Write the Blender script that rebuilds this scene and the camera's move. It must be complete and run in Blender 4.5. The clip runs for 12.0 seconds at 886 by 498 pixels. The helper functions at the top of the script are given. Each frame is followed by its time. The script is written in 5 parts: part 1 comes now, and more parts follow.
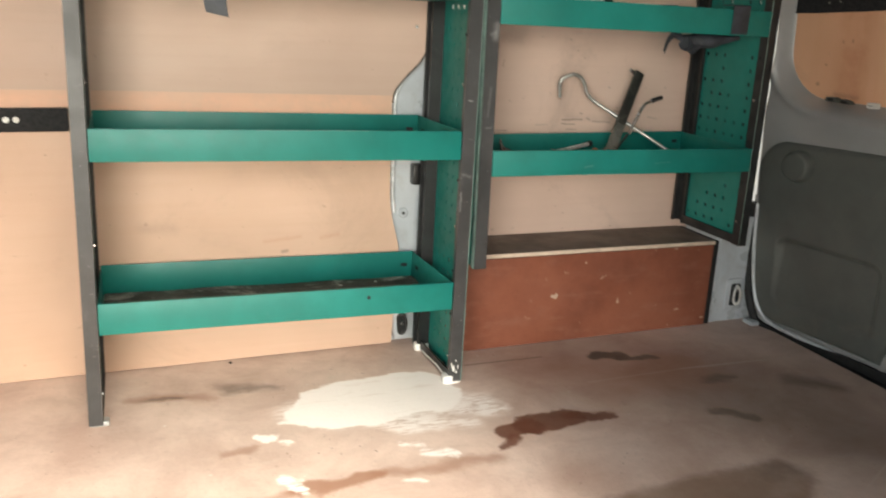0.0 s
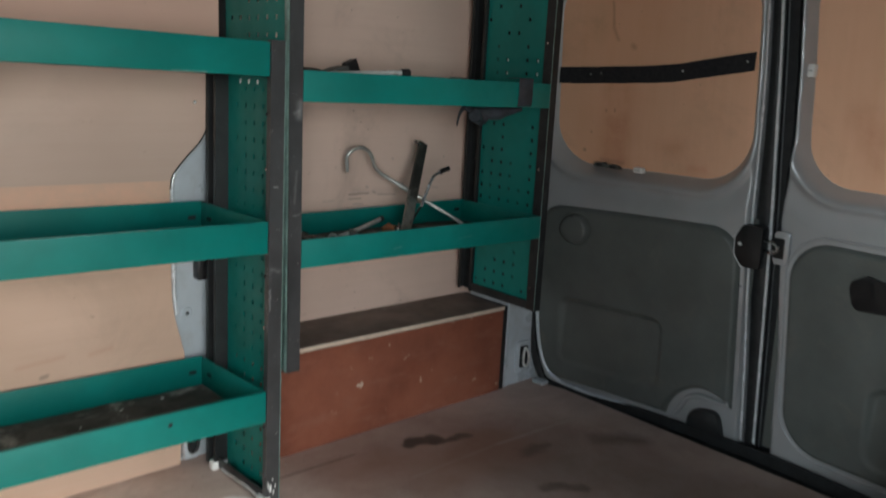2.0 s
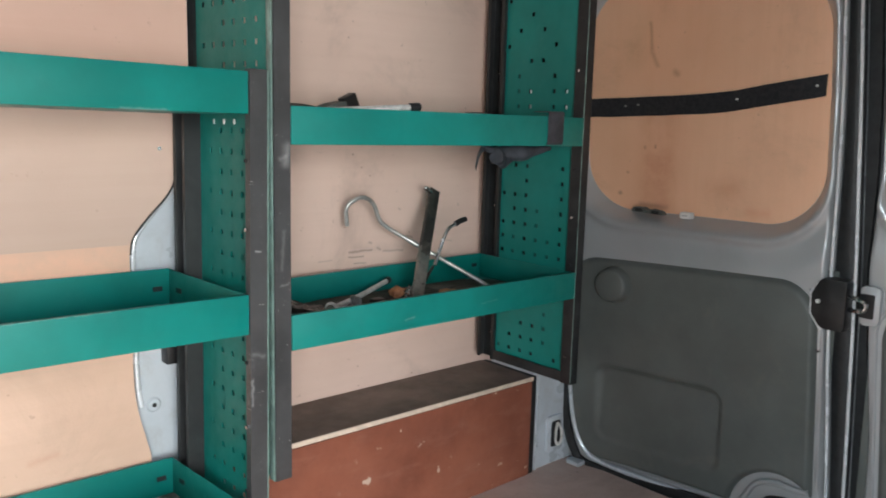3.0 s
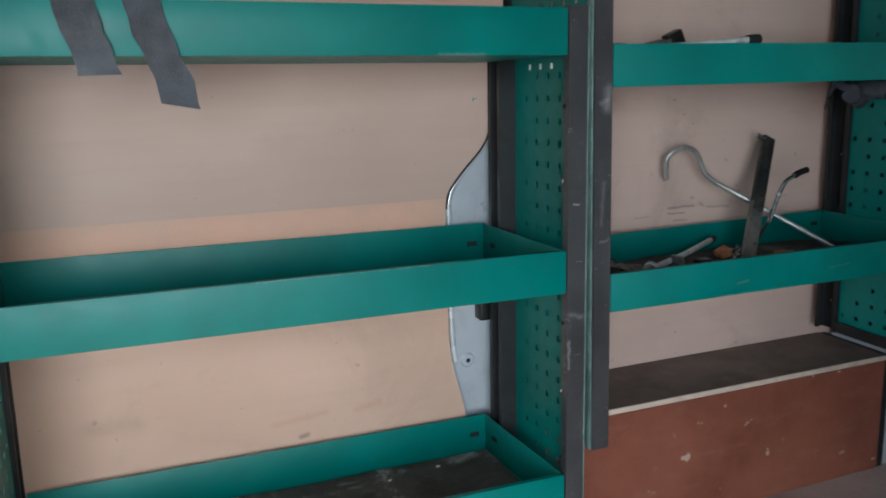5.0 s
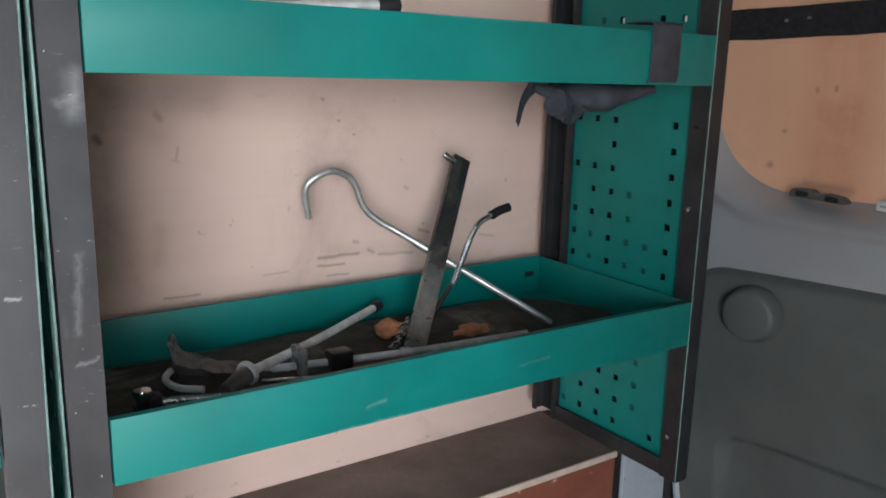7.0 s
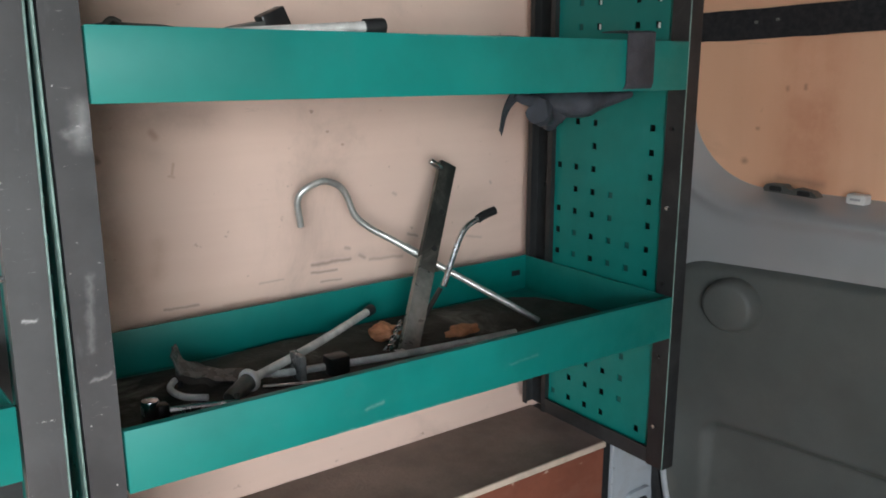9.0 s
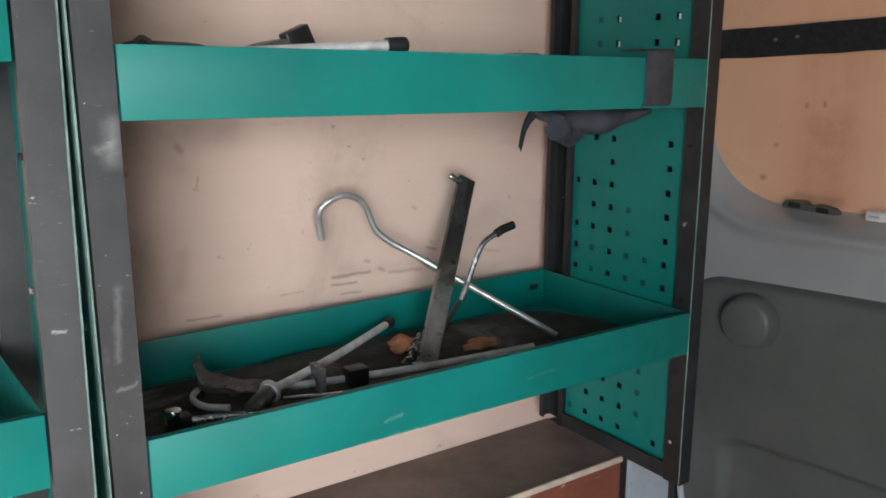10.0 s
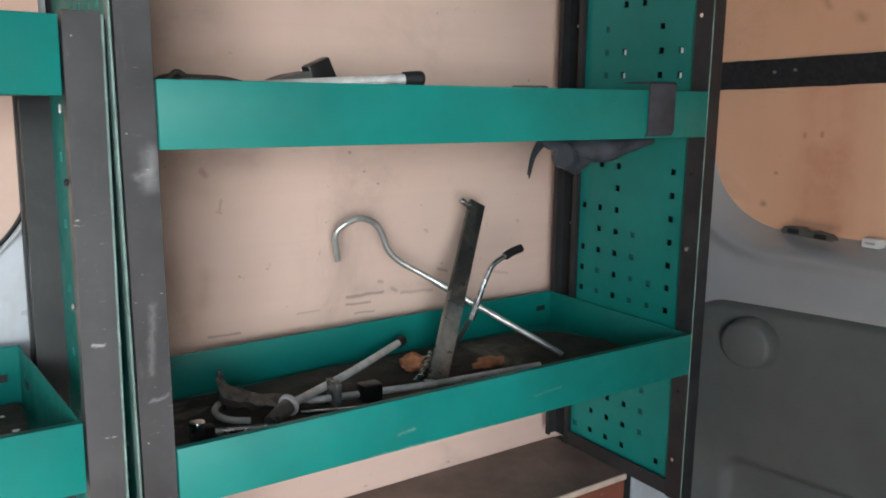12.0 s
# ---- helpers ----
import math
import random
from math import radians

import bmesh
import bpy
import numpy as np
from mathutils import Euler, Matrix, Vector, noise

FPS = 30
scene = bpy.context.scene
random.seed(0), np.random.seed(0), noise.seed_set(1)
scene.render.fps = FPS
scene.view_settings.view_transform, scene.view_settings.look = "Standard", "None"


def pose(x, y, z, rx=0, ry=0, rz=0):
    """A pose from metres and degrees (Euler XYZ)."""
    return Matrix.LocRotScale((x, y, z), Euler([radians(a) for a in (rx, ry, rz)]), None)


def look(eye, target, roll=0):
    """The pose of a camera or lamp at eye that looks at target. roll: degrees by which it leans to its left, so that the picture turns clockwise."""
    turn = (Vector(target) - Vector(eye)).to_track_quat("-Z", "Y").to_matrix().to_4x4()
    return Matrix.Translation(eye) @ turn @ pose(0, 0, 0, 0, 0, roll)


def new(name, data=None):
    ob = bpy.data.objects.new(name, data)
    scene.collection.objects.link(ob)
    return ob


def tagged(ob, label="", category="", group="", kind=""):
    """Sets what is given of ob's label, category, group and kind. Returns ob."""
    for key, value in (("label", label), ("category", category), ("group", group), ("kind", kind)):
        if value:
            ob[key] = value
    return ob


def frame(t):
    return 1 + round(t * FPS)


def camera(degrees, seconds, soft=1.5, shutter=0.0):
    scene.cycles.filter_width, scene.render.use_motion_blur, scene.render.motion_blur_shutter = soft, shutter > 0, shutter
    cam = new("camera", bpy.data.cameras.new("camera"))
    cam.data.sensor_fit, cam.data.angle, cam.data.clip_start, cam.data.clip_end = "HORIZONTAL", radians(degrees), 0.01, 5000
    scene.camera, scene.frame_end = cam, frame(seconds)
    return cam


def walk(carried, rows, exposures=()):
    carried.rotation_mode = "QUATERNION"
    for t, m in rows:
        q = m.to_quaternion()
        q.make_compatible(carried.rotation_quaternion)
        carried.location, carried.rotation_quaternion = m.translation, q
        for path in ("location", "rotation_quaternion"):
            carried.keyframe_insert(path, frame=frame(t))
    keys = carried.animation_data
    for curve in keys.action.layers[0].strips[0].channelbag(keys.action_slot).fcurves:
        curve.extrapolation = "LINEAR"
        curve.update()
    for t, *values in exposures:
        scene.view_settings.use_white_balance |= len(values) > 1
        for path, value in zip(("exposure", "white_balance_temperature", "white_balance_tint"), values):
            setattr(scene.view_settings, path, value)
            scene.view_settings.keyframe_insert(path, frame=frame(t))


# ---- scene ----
cam = camera(56.4, 12.0, soft=1.8, shutter=0.5)
PATH = [
    (0, (0.084, -0.434, 0.817), (0.777, 1.356, 0.256), 2.4),
    (0.5, (0.044, -0.4, 0.765), (0.885, 1.314, 0.17), 2.3),
    (1, (-0.121, -0.341, 0.753), (0.993, 1.196, 0.124), 2.8),
    (1.5, (-0.123, -0.29, 0.824), (1.168, 1.132, 0.268), 3.4),
    (2, (-0.034, -0.16, 0.862), (1.284, 1.283, 0.435), 2.9),
    (2.5, (0.1, 0.019, 0.852), (1.433, 1.465, 0.489), 2.4),
    (3, (0.146, 0.094, 0.844), (1.473, 1.553, 0.515), 1.5),
    (3.5, (0.135, 0.111, 0.853), (1.34, 1.675, 0.531), 0.4),
    (3.7, (0.122, 0.111, 0.855), (1.242, 1.737, 0.536), 0.2),
    (5.3, (0.21, 0.261, 0.804), (0.909, 2.087, 0.379), -2.0),
    (5.5, (0.333, 0.33, 0.799), (1.059, 2.147, 0.382), -1.2),
    (5.7, (0.449, 0.384, 0.809), (1.209, 2.184, 0.381), -0.0),
    (6, (0.563, 0.469, 0.805), (1.477, 2.196, 0.376), 0.9),
    (6.5, (0.666, 0.538, 0.804), (1.755, 2.161, 0.379), 1.5),
    (7, (0.676, 0.537, 0.804), (1.798, 2.131, 0.356), 1.4),
    (9, (0.653, 0.513, 0.826), (1.801, 2.083, 0.362), -0.1),
    (9.5, (0.649, 0.511, 0.828), (1.792, 2.09, 0.381), 0.1),
    (10, (0.646, 0.506, 0.832), (1.763, 2.106, 0.394), 0.1),
    (10.5, (0.645, 0.501, 0.838), (1.75, 2.112, 0.412), 0.2),
    (11, (0.645, 0.492, 0.84), (1.754, 2.111, 0.457), 0.0),
    (11.5, (0.641, 0.483, 0.843), (1.752, 2.099, 0.452), -0.0),
    (12, (0.616, 0.474, 0.843), (1.726, 2.091, 0.454), 0.5),
]
EXPOSURES = [
    (0.0, 1.52, 7150, 5), (0.5, 1.20, 6350, 4), (1.0, 0.57, 5950, 5), (1.5, 0.46, 5950, 5), (2.0, 0.65, 6150, 3),
    (2.5, 1.08, 6450, 6), (3.0, 1.70, 6200, 6), (3.5, 1.68, 5950, 4), (5.5, 0.70, 5600, 4), (6.0, 1.16, 5800, 9),
    (6.5, 1.56, 5900, 9), (7.0, 1.76, 5900, 8), (9.0, 1.81, 6100, 6), (12.0, 1.87, 6100, 7),
]
walk(cam, [(t, look(eye, target, roll)) for t, eye, target, roll in PATH], EXPOSURES)

# ---- world and light ----
world = bpy.data.worlds.new("overcast_sky")
scene.world = world
world.use_nodes = True
wn = world.node_tree.nodes
sky = wn.new("ShaderNodeTexSky")
sky.sky_type = "NISHITA"
sky.sun_disc = False
sky.sun_elevation = radians(45)
sky.sun_rotation = radians(175)
sky.air_density, sky.dust_density = 1.2, 3.0
world.node_tree.links.new(sky.outputs[0], wn["Background"].inputs[0])
wn["Background"].inputs[1].default_value = 0.15

sun_data = bpy.data.lights.new("sun", "SUN")
sun_data.energy, sun_data.angle, sun_data.color = 1.9, radians(25), (1.0, 0.95, 0.88)
sun = new("sun", sun_data)
sun.matrix_world = look((0.26, -3.0, 3.1), (0, 0, 0))

# soft daylight that comes in by the open side door
door_light = bpy.data.lights.new("side_door_daylight", "AREA")
door_light.shape, door_light.size, door_light.size_y = "RECTANGLE", 2.4, 2.1
door_light.energy, door_light.color = 6, (0.96, 0.985, 1.0)
lamp = new("side_door_daylight", door_light)
lamp.matrix_world = look((-1.95, -1.00, 1.50), (0.80, 0.60, 0.60))

# compact area lamp added outside the door, in place of brighter sky there
sky_lamp = bpy.data.lights.new("added_sky_lamp", "AREA")
sky_lamp.shape, sky_lamp.size, sky_lamp.size_y = "RECTANGLE", 1.7, 1.4
sky_lamp.energy, sky_lamp.color = 44, (1.0, 0.98, 0.96)
lamp = new("added_sky_lamp", sky_lamp)
lamp.matrix_world = look((-1.05, -2.60, 0.95), (0.60, 1.1, 0.55))

# fill lamp added ahead, to brighten the rear doors through the side door
door_fill = bpy.data.lights.new("rear_door_fill", "AREA")
door_fill.shape, door_fill.size, door_fill.size_y = "RECTANGLE", 1.6, 1.6
door_fill.energy, door_fill.color = 130, (0.92, 0.97, 1.0)
lamp = new("rear_door_fill", door_fill)
lamp.matrix_world = look((-3.4, -0.88, 1.45), (1.70, 0.25, 0.75))


# ---- mesh helpers ----
def thing(name, label, category, at=(0, 0, 0), turn=(0, 0, 0), group="", kind=""):
    """An Empty that holds the parts of one thing."""
    ob = new(name)
    ob.empty_display_size = 0.05
    ob.matrix_world = pose(*at, *turn)
    return tagged(ob, label, category, group, kind)


def mesh_object(name, bm, material, smooth=True):
    me = bpy.data.meshes.new(name)
    bmesh.ops.recalc_face_normals(bm, faces=bm.faces)
    bm.to_mesh(me)
    bm.free()
    me.materials.append(material)
    if smooth:
        me.shade_smooth()
        me.set_sharp_from_angle(angle=radians(35))
    return new(name, me)


def part(name, bm, material, parent, label="", smooth=True):
    """Links a bmesh as one mesh object under a thing or a part, in the parent's own space."""
    ob = mesh_object(name, bm, material, smooth)
    ob.parent = parent
    return tagged(ob, label)


def solo(name, bm, material, label, category, group="", kind="", smooth=True):
    return tagged(mesh_object(name, bm, material, smooth), label, category, group, kind)


def box(x0, x1, y0, y1, z0, z1, bevel=0.0, bm=None, segments=2):
    out = bm or bmesh.new()
    piece = bmesh.new()
    m = Matrix.Translation(((x0 + x1) / 2, (y0 + y1) / 2, (z0 + z1) / 2)) @ Matrix.Diagonal((x1 - x0, y1 - y0, z1 - z0, 1))
    bmesh.ops.create_cube(piece, size=1, matrix=m)
    if bevel:
        bmesh.ops.bevel(piece, geom=piece.edges[:], offset=bevel, segments=segments, affect="EDGES", profile=0.5)
    join(out, piece)
    return out


def join(bm, piece, m=None):
    if m is not None:
        bmesh.ops.transform(piece, matrix=m, verts=piece.verts)
    me = bpy.data.meshes.new("joined")
    piece.to_mesh(me)
    piece.free()
    bm.from_mesh(me)
    bpy.data.meshes.remove(me)
    return bm


def cyl(p, q, r, seg=16, r2=None, bm=None, bevel=0.0):
    """A rod from p to q."""
    out = bm or bmesh.new()
    p, q = Vector(p), Vector(q)
    piece = bmesh.new()
    turn = (q - p).to_track_quat("Z", "Y").to_matrix().to_4x4()
    bmesh.ops.create_cone(piece, cap_ends=True, segments=seg, radius1=r, radius2=r if r2 is None else r2, depth=(q - p).length,
                          matrix=Matrix.Translation((p + q) / 2) @ turn)
    if bevel:
        caps = [e for e in piece.edges if all(len(f.verts) in (4, seg) for f in e.link_faces) and any(len(f.verts) == seg for f in e.link_faces)]
        bmesh.ops.bevel(piece, geom=caps, offset=bevel, segments=2, affect="EDGES", profile=0.5)
    return join(out, piece)


def smooth_line(points, steps=6):
    """A Catmull-Rom line through the points."""
    pts = [Vector(p) for p in points]
    pts = [2 * pts[0] - pts[1], *pts, 2 * pts[-1] - pts[-2]]
    line = []
    for a, b, c, d in zip(pts, pts[1:], pts[2:], pts[3:]):
        for k in range(steps):
            t = k / steps
            line.append(0.5 * (2 * b + (c - a) * t + (2 * a - 5 * b + 4 * c - d) * t * t + (3 * b - a - 3 * c + d) * t ** 3))
    return line + [pts[-2]]


def tube(points, r, seg=10, steps=6, bm=None, radii=None):
    """A bent rod along a smooth line, with closed ends."""
    bm = bm or bmesh.new()
    line = smooth_line(points, steps)
    up = Vector((0.3, 0.2, 1)).normalized()
    rings = []
    for i, p in enumerate(line):
        way = (line[min(i + 1, len(line) - 1)] - line[max(i - 1, 0)]).normalized()
        side = way.cross(up)
        side = side.normalized() if side.length > 1e-4 else way.orthogonal().normalized()
        up = side.cross(way).normalized()
        rr = r if radii is None else radii(i / (len(line) - 1))
        rings.append([bm.verts.new(p + rr * (math.cos(a) * side + math.sin(a) * up)) for a in (2 * math.pi * k / seg for k in range(seg))])
    for a, b in zip(rings, rings[1:]):
        for k in range(seg):
            bm.faces.new((a[k], a[(k + 1) % seg], b[(k + 1) % seg], b[k]))
    bm.faces.new(rings[0][::-1])
    bm.faces.new(rings[-1])
    return bm


def ribbon(points, width_dir, width, thick, bm=None, steps=6, ragged=0.0):
    """A strip of tape or webbing along a smooth line, width_dir across it."""
    bm = bm or bmesh.new()
    line = smooth_line(points, steps)
    w = Vector(width_dir).normalized() * width / 2
    rows = []
    for i, p in enumerate(line):
        way = (line[min(i + 1, len(line) - 1)] - line[max(i - 1, 0)]).normalized()
        n = way.cross(w).normalized() * thick / 2
        j = ragged * noise.noise(p * 60.0)
        k = ragged * noise.noise(p * 60.0 + Vector((7, 3, 1)))
        rows.append([bm.verts.new(q) for q in (p - w * (1 + j) - n, p + w * (1 + k) - n, p + w * (1 + k) + n, p - w * (1 + j) + n)])
    for a, b in zip(rows, rows[1:]):
        for k in range(4):
            bm.faces.new((a[k], a[(k + 1) % 4], b[(k + 1) % 4], b[k]))
    bm.faces.new(rows[0][::-1])
    bm.faces.new(rows[-1])
    return bm


def round_poly(corners, steps=5):
    """Corner rows of (u, v, radius) to a smooth outline."""
    out, n = [], len(corners)
    for i in range(n):
        p, a, b = (Vector(corners[j % n][:2]) for j in (i, i - 1, i + 1))
        r = corners[i][2]
        u, w = (a - p).normalized(), (b - p).normalized()
        if r <= 0:
            out.append(tuple(p))
            continue
        d = min(r / max(math.tan(u.angle(w) / 2), 0.05), (a - p).length * 0.49, (b - p).length * 0.49)
        s, e = p + u * d, p + w * d
        for k in range(steps + 1):
            t = k / steps
            out.append(tuple((1 - t) ** 2 * s + 2 * t * (1 - t) * p + t * t * e))
    return out


def slab(outline, axis, a, b, bevel=0.0, bm=None):
    """An outline of (u, v) pushed from a to b along the axis ('x': u, v are y, z; 'y': x, z; 'z': x, y)."""
    out = bm or bmesh.new()
    piece = bmesh.new()
    place = {"x": lambda u, v, d: (d, u, v), "y": lambda u, v, d: (u, d, v), "z": lambda u, v, d: (u, v, d)}[axis]
    low = [piece.verts.new(place(u, v, a)) for u, v in outline]
    high = [piece.verts.new(place(u, v, b)) for u, v in outline]
    n = len(outline)
    piece.faces.new(low[::-1])
    top = piece.faces.new(high)
    for k in range(n):
        piece.faces.new((low[k], low[(k + 1) % n], high[(k + 1) % n], high[k]))
    if bevel:
        rim = [e for e in piece.edges if len({f for f in e.link_faces if len(f.verts) == n and n != 4}) == 1]
        if n == 4:
            rim = piece.edges[:]
        bmesh.ops.bevel(piece, geom=rim, offset=bevel, segments=2, affect="EDGES", profile=0.5)
    return join(out, piece)


def sheet_mesh(name, y0, y1, z0, z1, step, height):
    """A pressed sheet facing -x: height(Y, Z) gives x."""
    ny, nz = round((y1 - y0) / step) + 1, round((z1 - z0) / step) + 1
    ys, zs = np.linspace(y0, y1, ny), np.linspace(z0, z1, nz)
    Y, Z = np.meshgrid(ys, zs)
    X = height(Y, Z)
    verts = np.stack([X, Y, Z], -1).reshape(-1, 3)
    i = np.arange(ny * nz).reshape(nz, ny)
    faces = np.stack([i[:-1, :-1], i[1:, :-1], i[1:, 1:], i[:-1, 1:]], -1).reshape(-1, 4)
    me = bpy.data.meshes.new(name)
    me.from_pydata(verts.tolist(), [], faces.tolist())
    me.shade_smooth()
    return me


def sd_box(Y, Z, y0, y1, z0, z1, r):
    qy = np.abs(Y - (y0 + y1) / 2) - (y1 - y0) / 2 + r
    qz = np.abs(Z - (z0 + z1) / 2) - (z1 - z0) / 2 + r
    return np.hypot(np.maximum(qy, 0), np.maximum(qz, 0)) + np.minimum(np.maximum(qy, qz), 0) - r


def step_up(a, b, v):
    t = np.clip((v - a) / (b - a), 0, 1)
    return t * t * (3 - 2 * t)


# ---- materials ----
class Mat:
    """A small builder for node materials in object space."""

    def __init__(self, name, rough=0.5, metal=0.0):
        self.m = bpy.data.materials.new(name)
        self.m.use_nodes = True
        self.t = self.m.node_tree
        self.b = self.t.nodes["Principled BSDF"]
        self.b.inputs["Roughness"].default_value = rough
        self.b.inputs["Metallic"].default_value = metal
        self.co = self.t.nodes.new("ShaderNodeTexCoord").outputs["Object"]
        self.h = None

    def link(self, a, b):
        self.t.links.new(a, b)

    def stretched(self, scale):
        n = self.t.nodes.new("ShaderNodeVectorMath")
        n.operation = "MULTIPLY"
        self.link(self.co, n.inputs[0])
        n.inputs[1].default_value = scale
        return n.outputs[0]

    def noise(self, scale, detail=4, rough=0.6, stretch=None, distort=0.0):
        n = self.t.nodes.new("ShaderNodeTexNoise")
        self.link(self.stretched(stretch) if stretch else self.co, n.inputs["Vector"])
        n.inputs["Scale"].default_value, n.inputs["Detail"].default_value = scale, detail
        n.inputs["Roughness"].default_value, n.inputs["Distortion"].default_value = rough, distort
        return n.outputs[0]

    def ramp(self, v, a, b, lo=0.0, hi=1.0):
        n = self.t.nodes.new("ShaderNodeMapRange")
        n.interpolation_type = "SMOOTHSTEP"
        self.link(v, n.inputs["Value"])
        for key, val in (("From Min", a), ("From Max", b), ("To Min", lo), ("To Max", hi)):
            n.inputs[key].default_value = val
        return n.outputs[0]

    def math(self, op, a, b=0.0):
        n = self.t.nodes.new("ShaderNodeMath")
        n.operation = op
        for s, v in zip(n.inputs, (a, b)):
            if isinstance(v, (int, float)):
                s.default_value = v
            else:
                self.link(v, s)
        return n.outputs[0]

    def mix(self, f, a, b):
        n = self.t.nodes.new("ShaderNodeMix")
        n.data_type = "RGBA"
        for s, v in ((n.inputs[0], f), (n.inputs[6], a), (n.inputs[7], b)):
            if isinstance(v, tuple):
                s.default_value = (*v, 1)
            elif isinstance(v, (int, float)):
                s.default_value = v
            else:
                self.link(v, s)
        return n.outputs[2]

    def wander(self, scale, reach, axes, rough=0.68):
        """The place, flattened to some axes and moved about by noise, for ragged edges."""
        n = self.t.nodes.new("ShaderNodeTexNoise")
        self.link(self.co, n.inputs["Vector"])
        n.inputs["Scale"].default_value, n.inputs["Detail"].default_value, n.inputs["Roughness"].default_value = scale, 8, rough
        last = self.co
        for op, other in (("SUBTRACT", (0.5, 0.5, 0.5)), ("SCALE", reach)):
            k = self.t.nodes.new("ShaderNodeVectorMath")
            k.operation = op
            self.link(n.outputs["Color"] if op == "SUBTRACT" else last, k.inputs[0])
            if op == "SUBTRACT":
                k.inputs[1].default_value = other
            else:
                k.inputs["Scale"].default_value = other
            last = k.outputs[0]
        add = self.t.nodes.new("ShaderNodeVectorMath")
        add.operation = "ADD"
        self.link(self.co, add.inputs[0])
        self.link(last, add.inputs[1])
        flat = self.t.nodes.new("ShaderNodeVectorMath")
        flat.operation = "MULTIPLY"
        self.link(add.outputs[0], flat.inputs[0])
        flat.inputs[1].default_value = axes
        return flat.outputs[0]

    def spill(self, col, place, a, b, r, soft, strength, colour, broken=None):
        """Mixes in a stain along the line from a to b."""
        a, d = Vector(a), Vector(b) - Vector(a)

        def vec(op, x, y):
            n = self.t.nodes.new("ShaderNodeVectorMath")
            n.operation = op
            for s, v in zip(n.inputs, (x, y)):
                if isinstance(v, Vector):
                    s.default_value = v
                else:
                    self.link(v, s)
            return n

        rel = vec("SUBTRACT", place, a).outputs[0]
        dot = vec("DOT_PRODUCT", rel, d / d.length_squared).outputs["Value"]
        clamp = self.ramp(dot, 0, 1)
        clamp.node.interpolation_type = "LINEAR"
        along = self.t.nodes.new("ShaderNodeVectorMath")
        along.operation = "SCALE"
        along.inputs[0].default_value = d
        self.link(clamp, along.inputs["Scale"])
        gap = vec("DISTANCE", rel, along.outputs[0]).outputs["Value"]
        amount = self.ramp(gap, r + soft / 2, r - soft / 2, 0, strength)
        return self.mix(amount if broken is None else self.math("MULTIPLY", amount, broken), col, colour)

    def pool(self, col, place, corners, soft, strength, colour, broken):
        """Mixes in a stain that fills the convex outline of corners, given clockwise, on the floor."""
        amount = broken
        for (ax, ay), (bx, by) in zip(corners, corners[1:] + corners[:1]):
            inward = Vector((by - ay, ax - bx, 0)).normalized()
            n = self.t.nodes.new("ShaderNodeVectorMath")
            n.operation = "DOT_PRODUCT"
            self.link(place, n.inputs[0])
            n.inputs[1].default_value = inward
            reach = inward.x * ax + inward.y * ay
            amount = self.math("MULTIPLY", amount, self.ramp(n.outputs["Value"], reach - soft / 2, reach + soft / 2))
        return self.mix(self.math("MULTIPLY", amount, strength), col, colour)

    def color(self, v):
        self.link(v, self.b.inputs["Base Color"])
        return self

    def rough(self, v):
        self.link(v, self.b.inputs["Roughness"])
        return self

    def bump(self, v, depth):
        n = self.t.nodes.new("ShaderNodeBump")
        n.inputs["Distance"].default_value = depth
        self.link(v, n.inputs["Height"])
        if self.h is not None:
            self.link(self.h, n.inputs["Normal"])
        self.h = n.outputs[0]
        self.link(self.h, self.b.inputs["Normal"])
        return self


def plain(name, c, rough=0.5, metal=0.0, vary=0.25, scale=14, bump=0.0004, grain=180, dirt=None, dirt_amount=0.3):
    """Paint, plastic, rubber or metal with mottling, grain and some dirt."""
    m = Mat(name, rough, metal)
    dark = tuple(v * (1 - vary) for v in c)
    light = tuple(min(1, v * (1 + vary)) for v in c)
    col = m.mix(m.ramp(m.noise(scale), 0.3, 0.7), dark, light)
    col = m.mix(m.ramp(m.noise(grain, 2), 0.35, 0.75, 0, 0.25), col, dark)
    if dirt:
        col = m.mix(m.ramp(m.noise(9, 6, 0.7, distort=0.6), 0.52, 0.72, 0, dirt_amount), col, dirt)
    m.color(col)
    m.rough(m.ramp(m.noise(scale * 2.3), 0.3, 0.7, max(0.05, rough - 0.1), min(1, rough + 0.12)))
    if bump:
        m.bump(m.noise(grain, 3), bump)
    return m.m


# rubbed places on the tray fronts: a, b, radius, softness, strength
TRAY_MARKS = [
    ((1.035, 0, 0.486), (1.055, 0, 0.489), 0.0008, 0.005, 0.36), ((1.22, 0, 0.490), (1.26, 0, 0.492), 0.0004, 0.005, 0.28),
    ((1.00, 0, 0.4692), (1.16, 0, 0.4670), 0.0008, 0.003, 0.5), ((0.54, 0, 0.8480), (0.60, 0, 0.8478), 0.001, 0.004, 0.5),
    ((1.10, 0, 0.8420), (1.20, 0, 0.8408), 0.0005, 0.002, 0.4), ((0.30, 0, 0.5846), (0.52, 0, 0.5846), 0.0006, 0.002, 0.45),
]


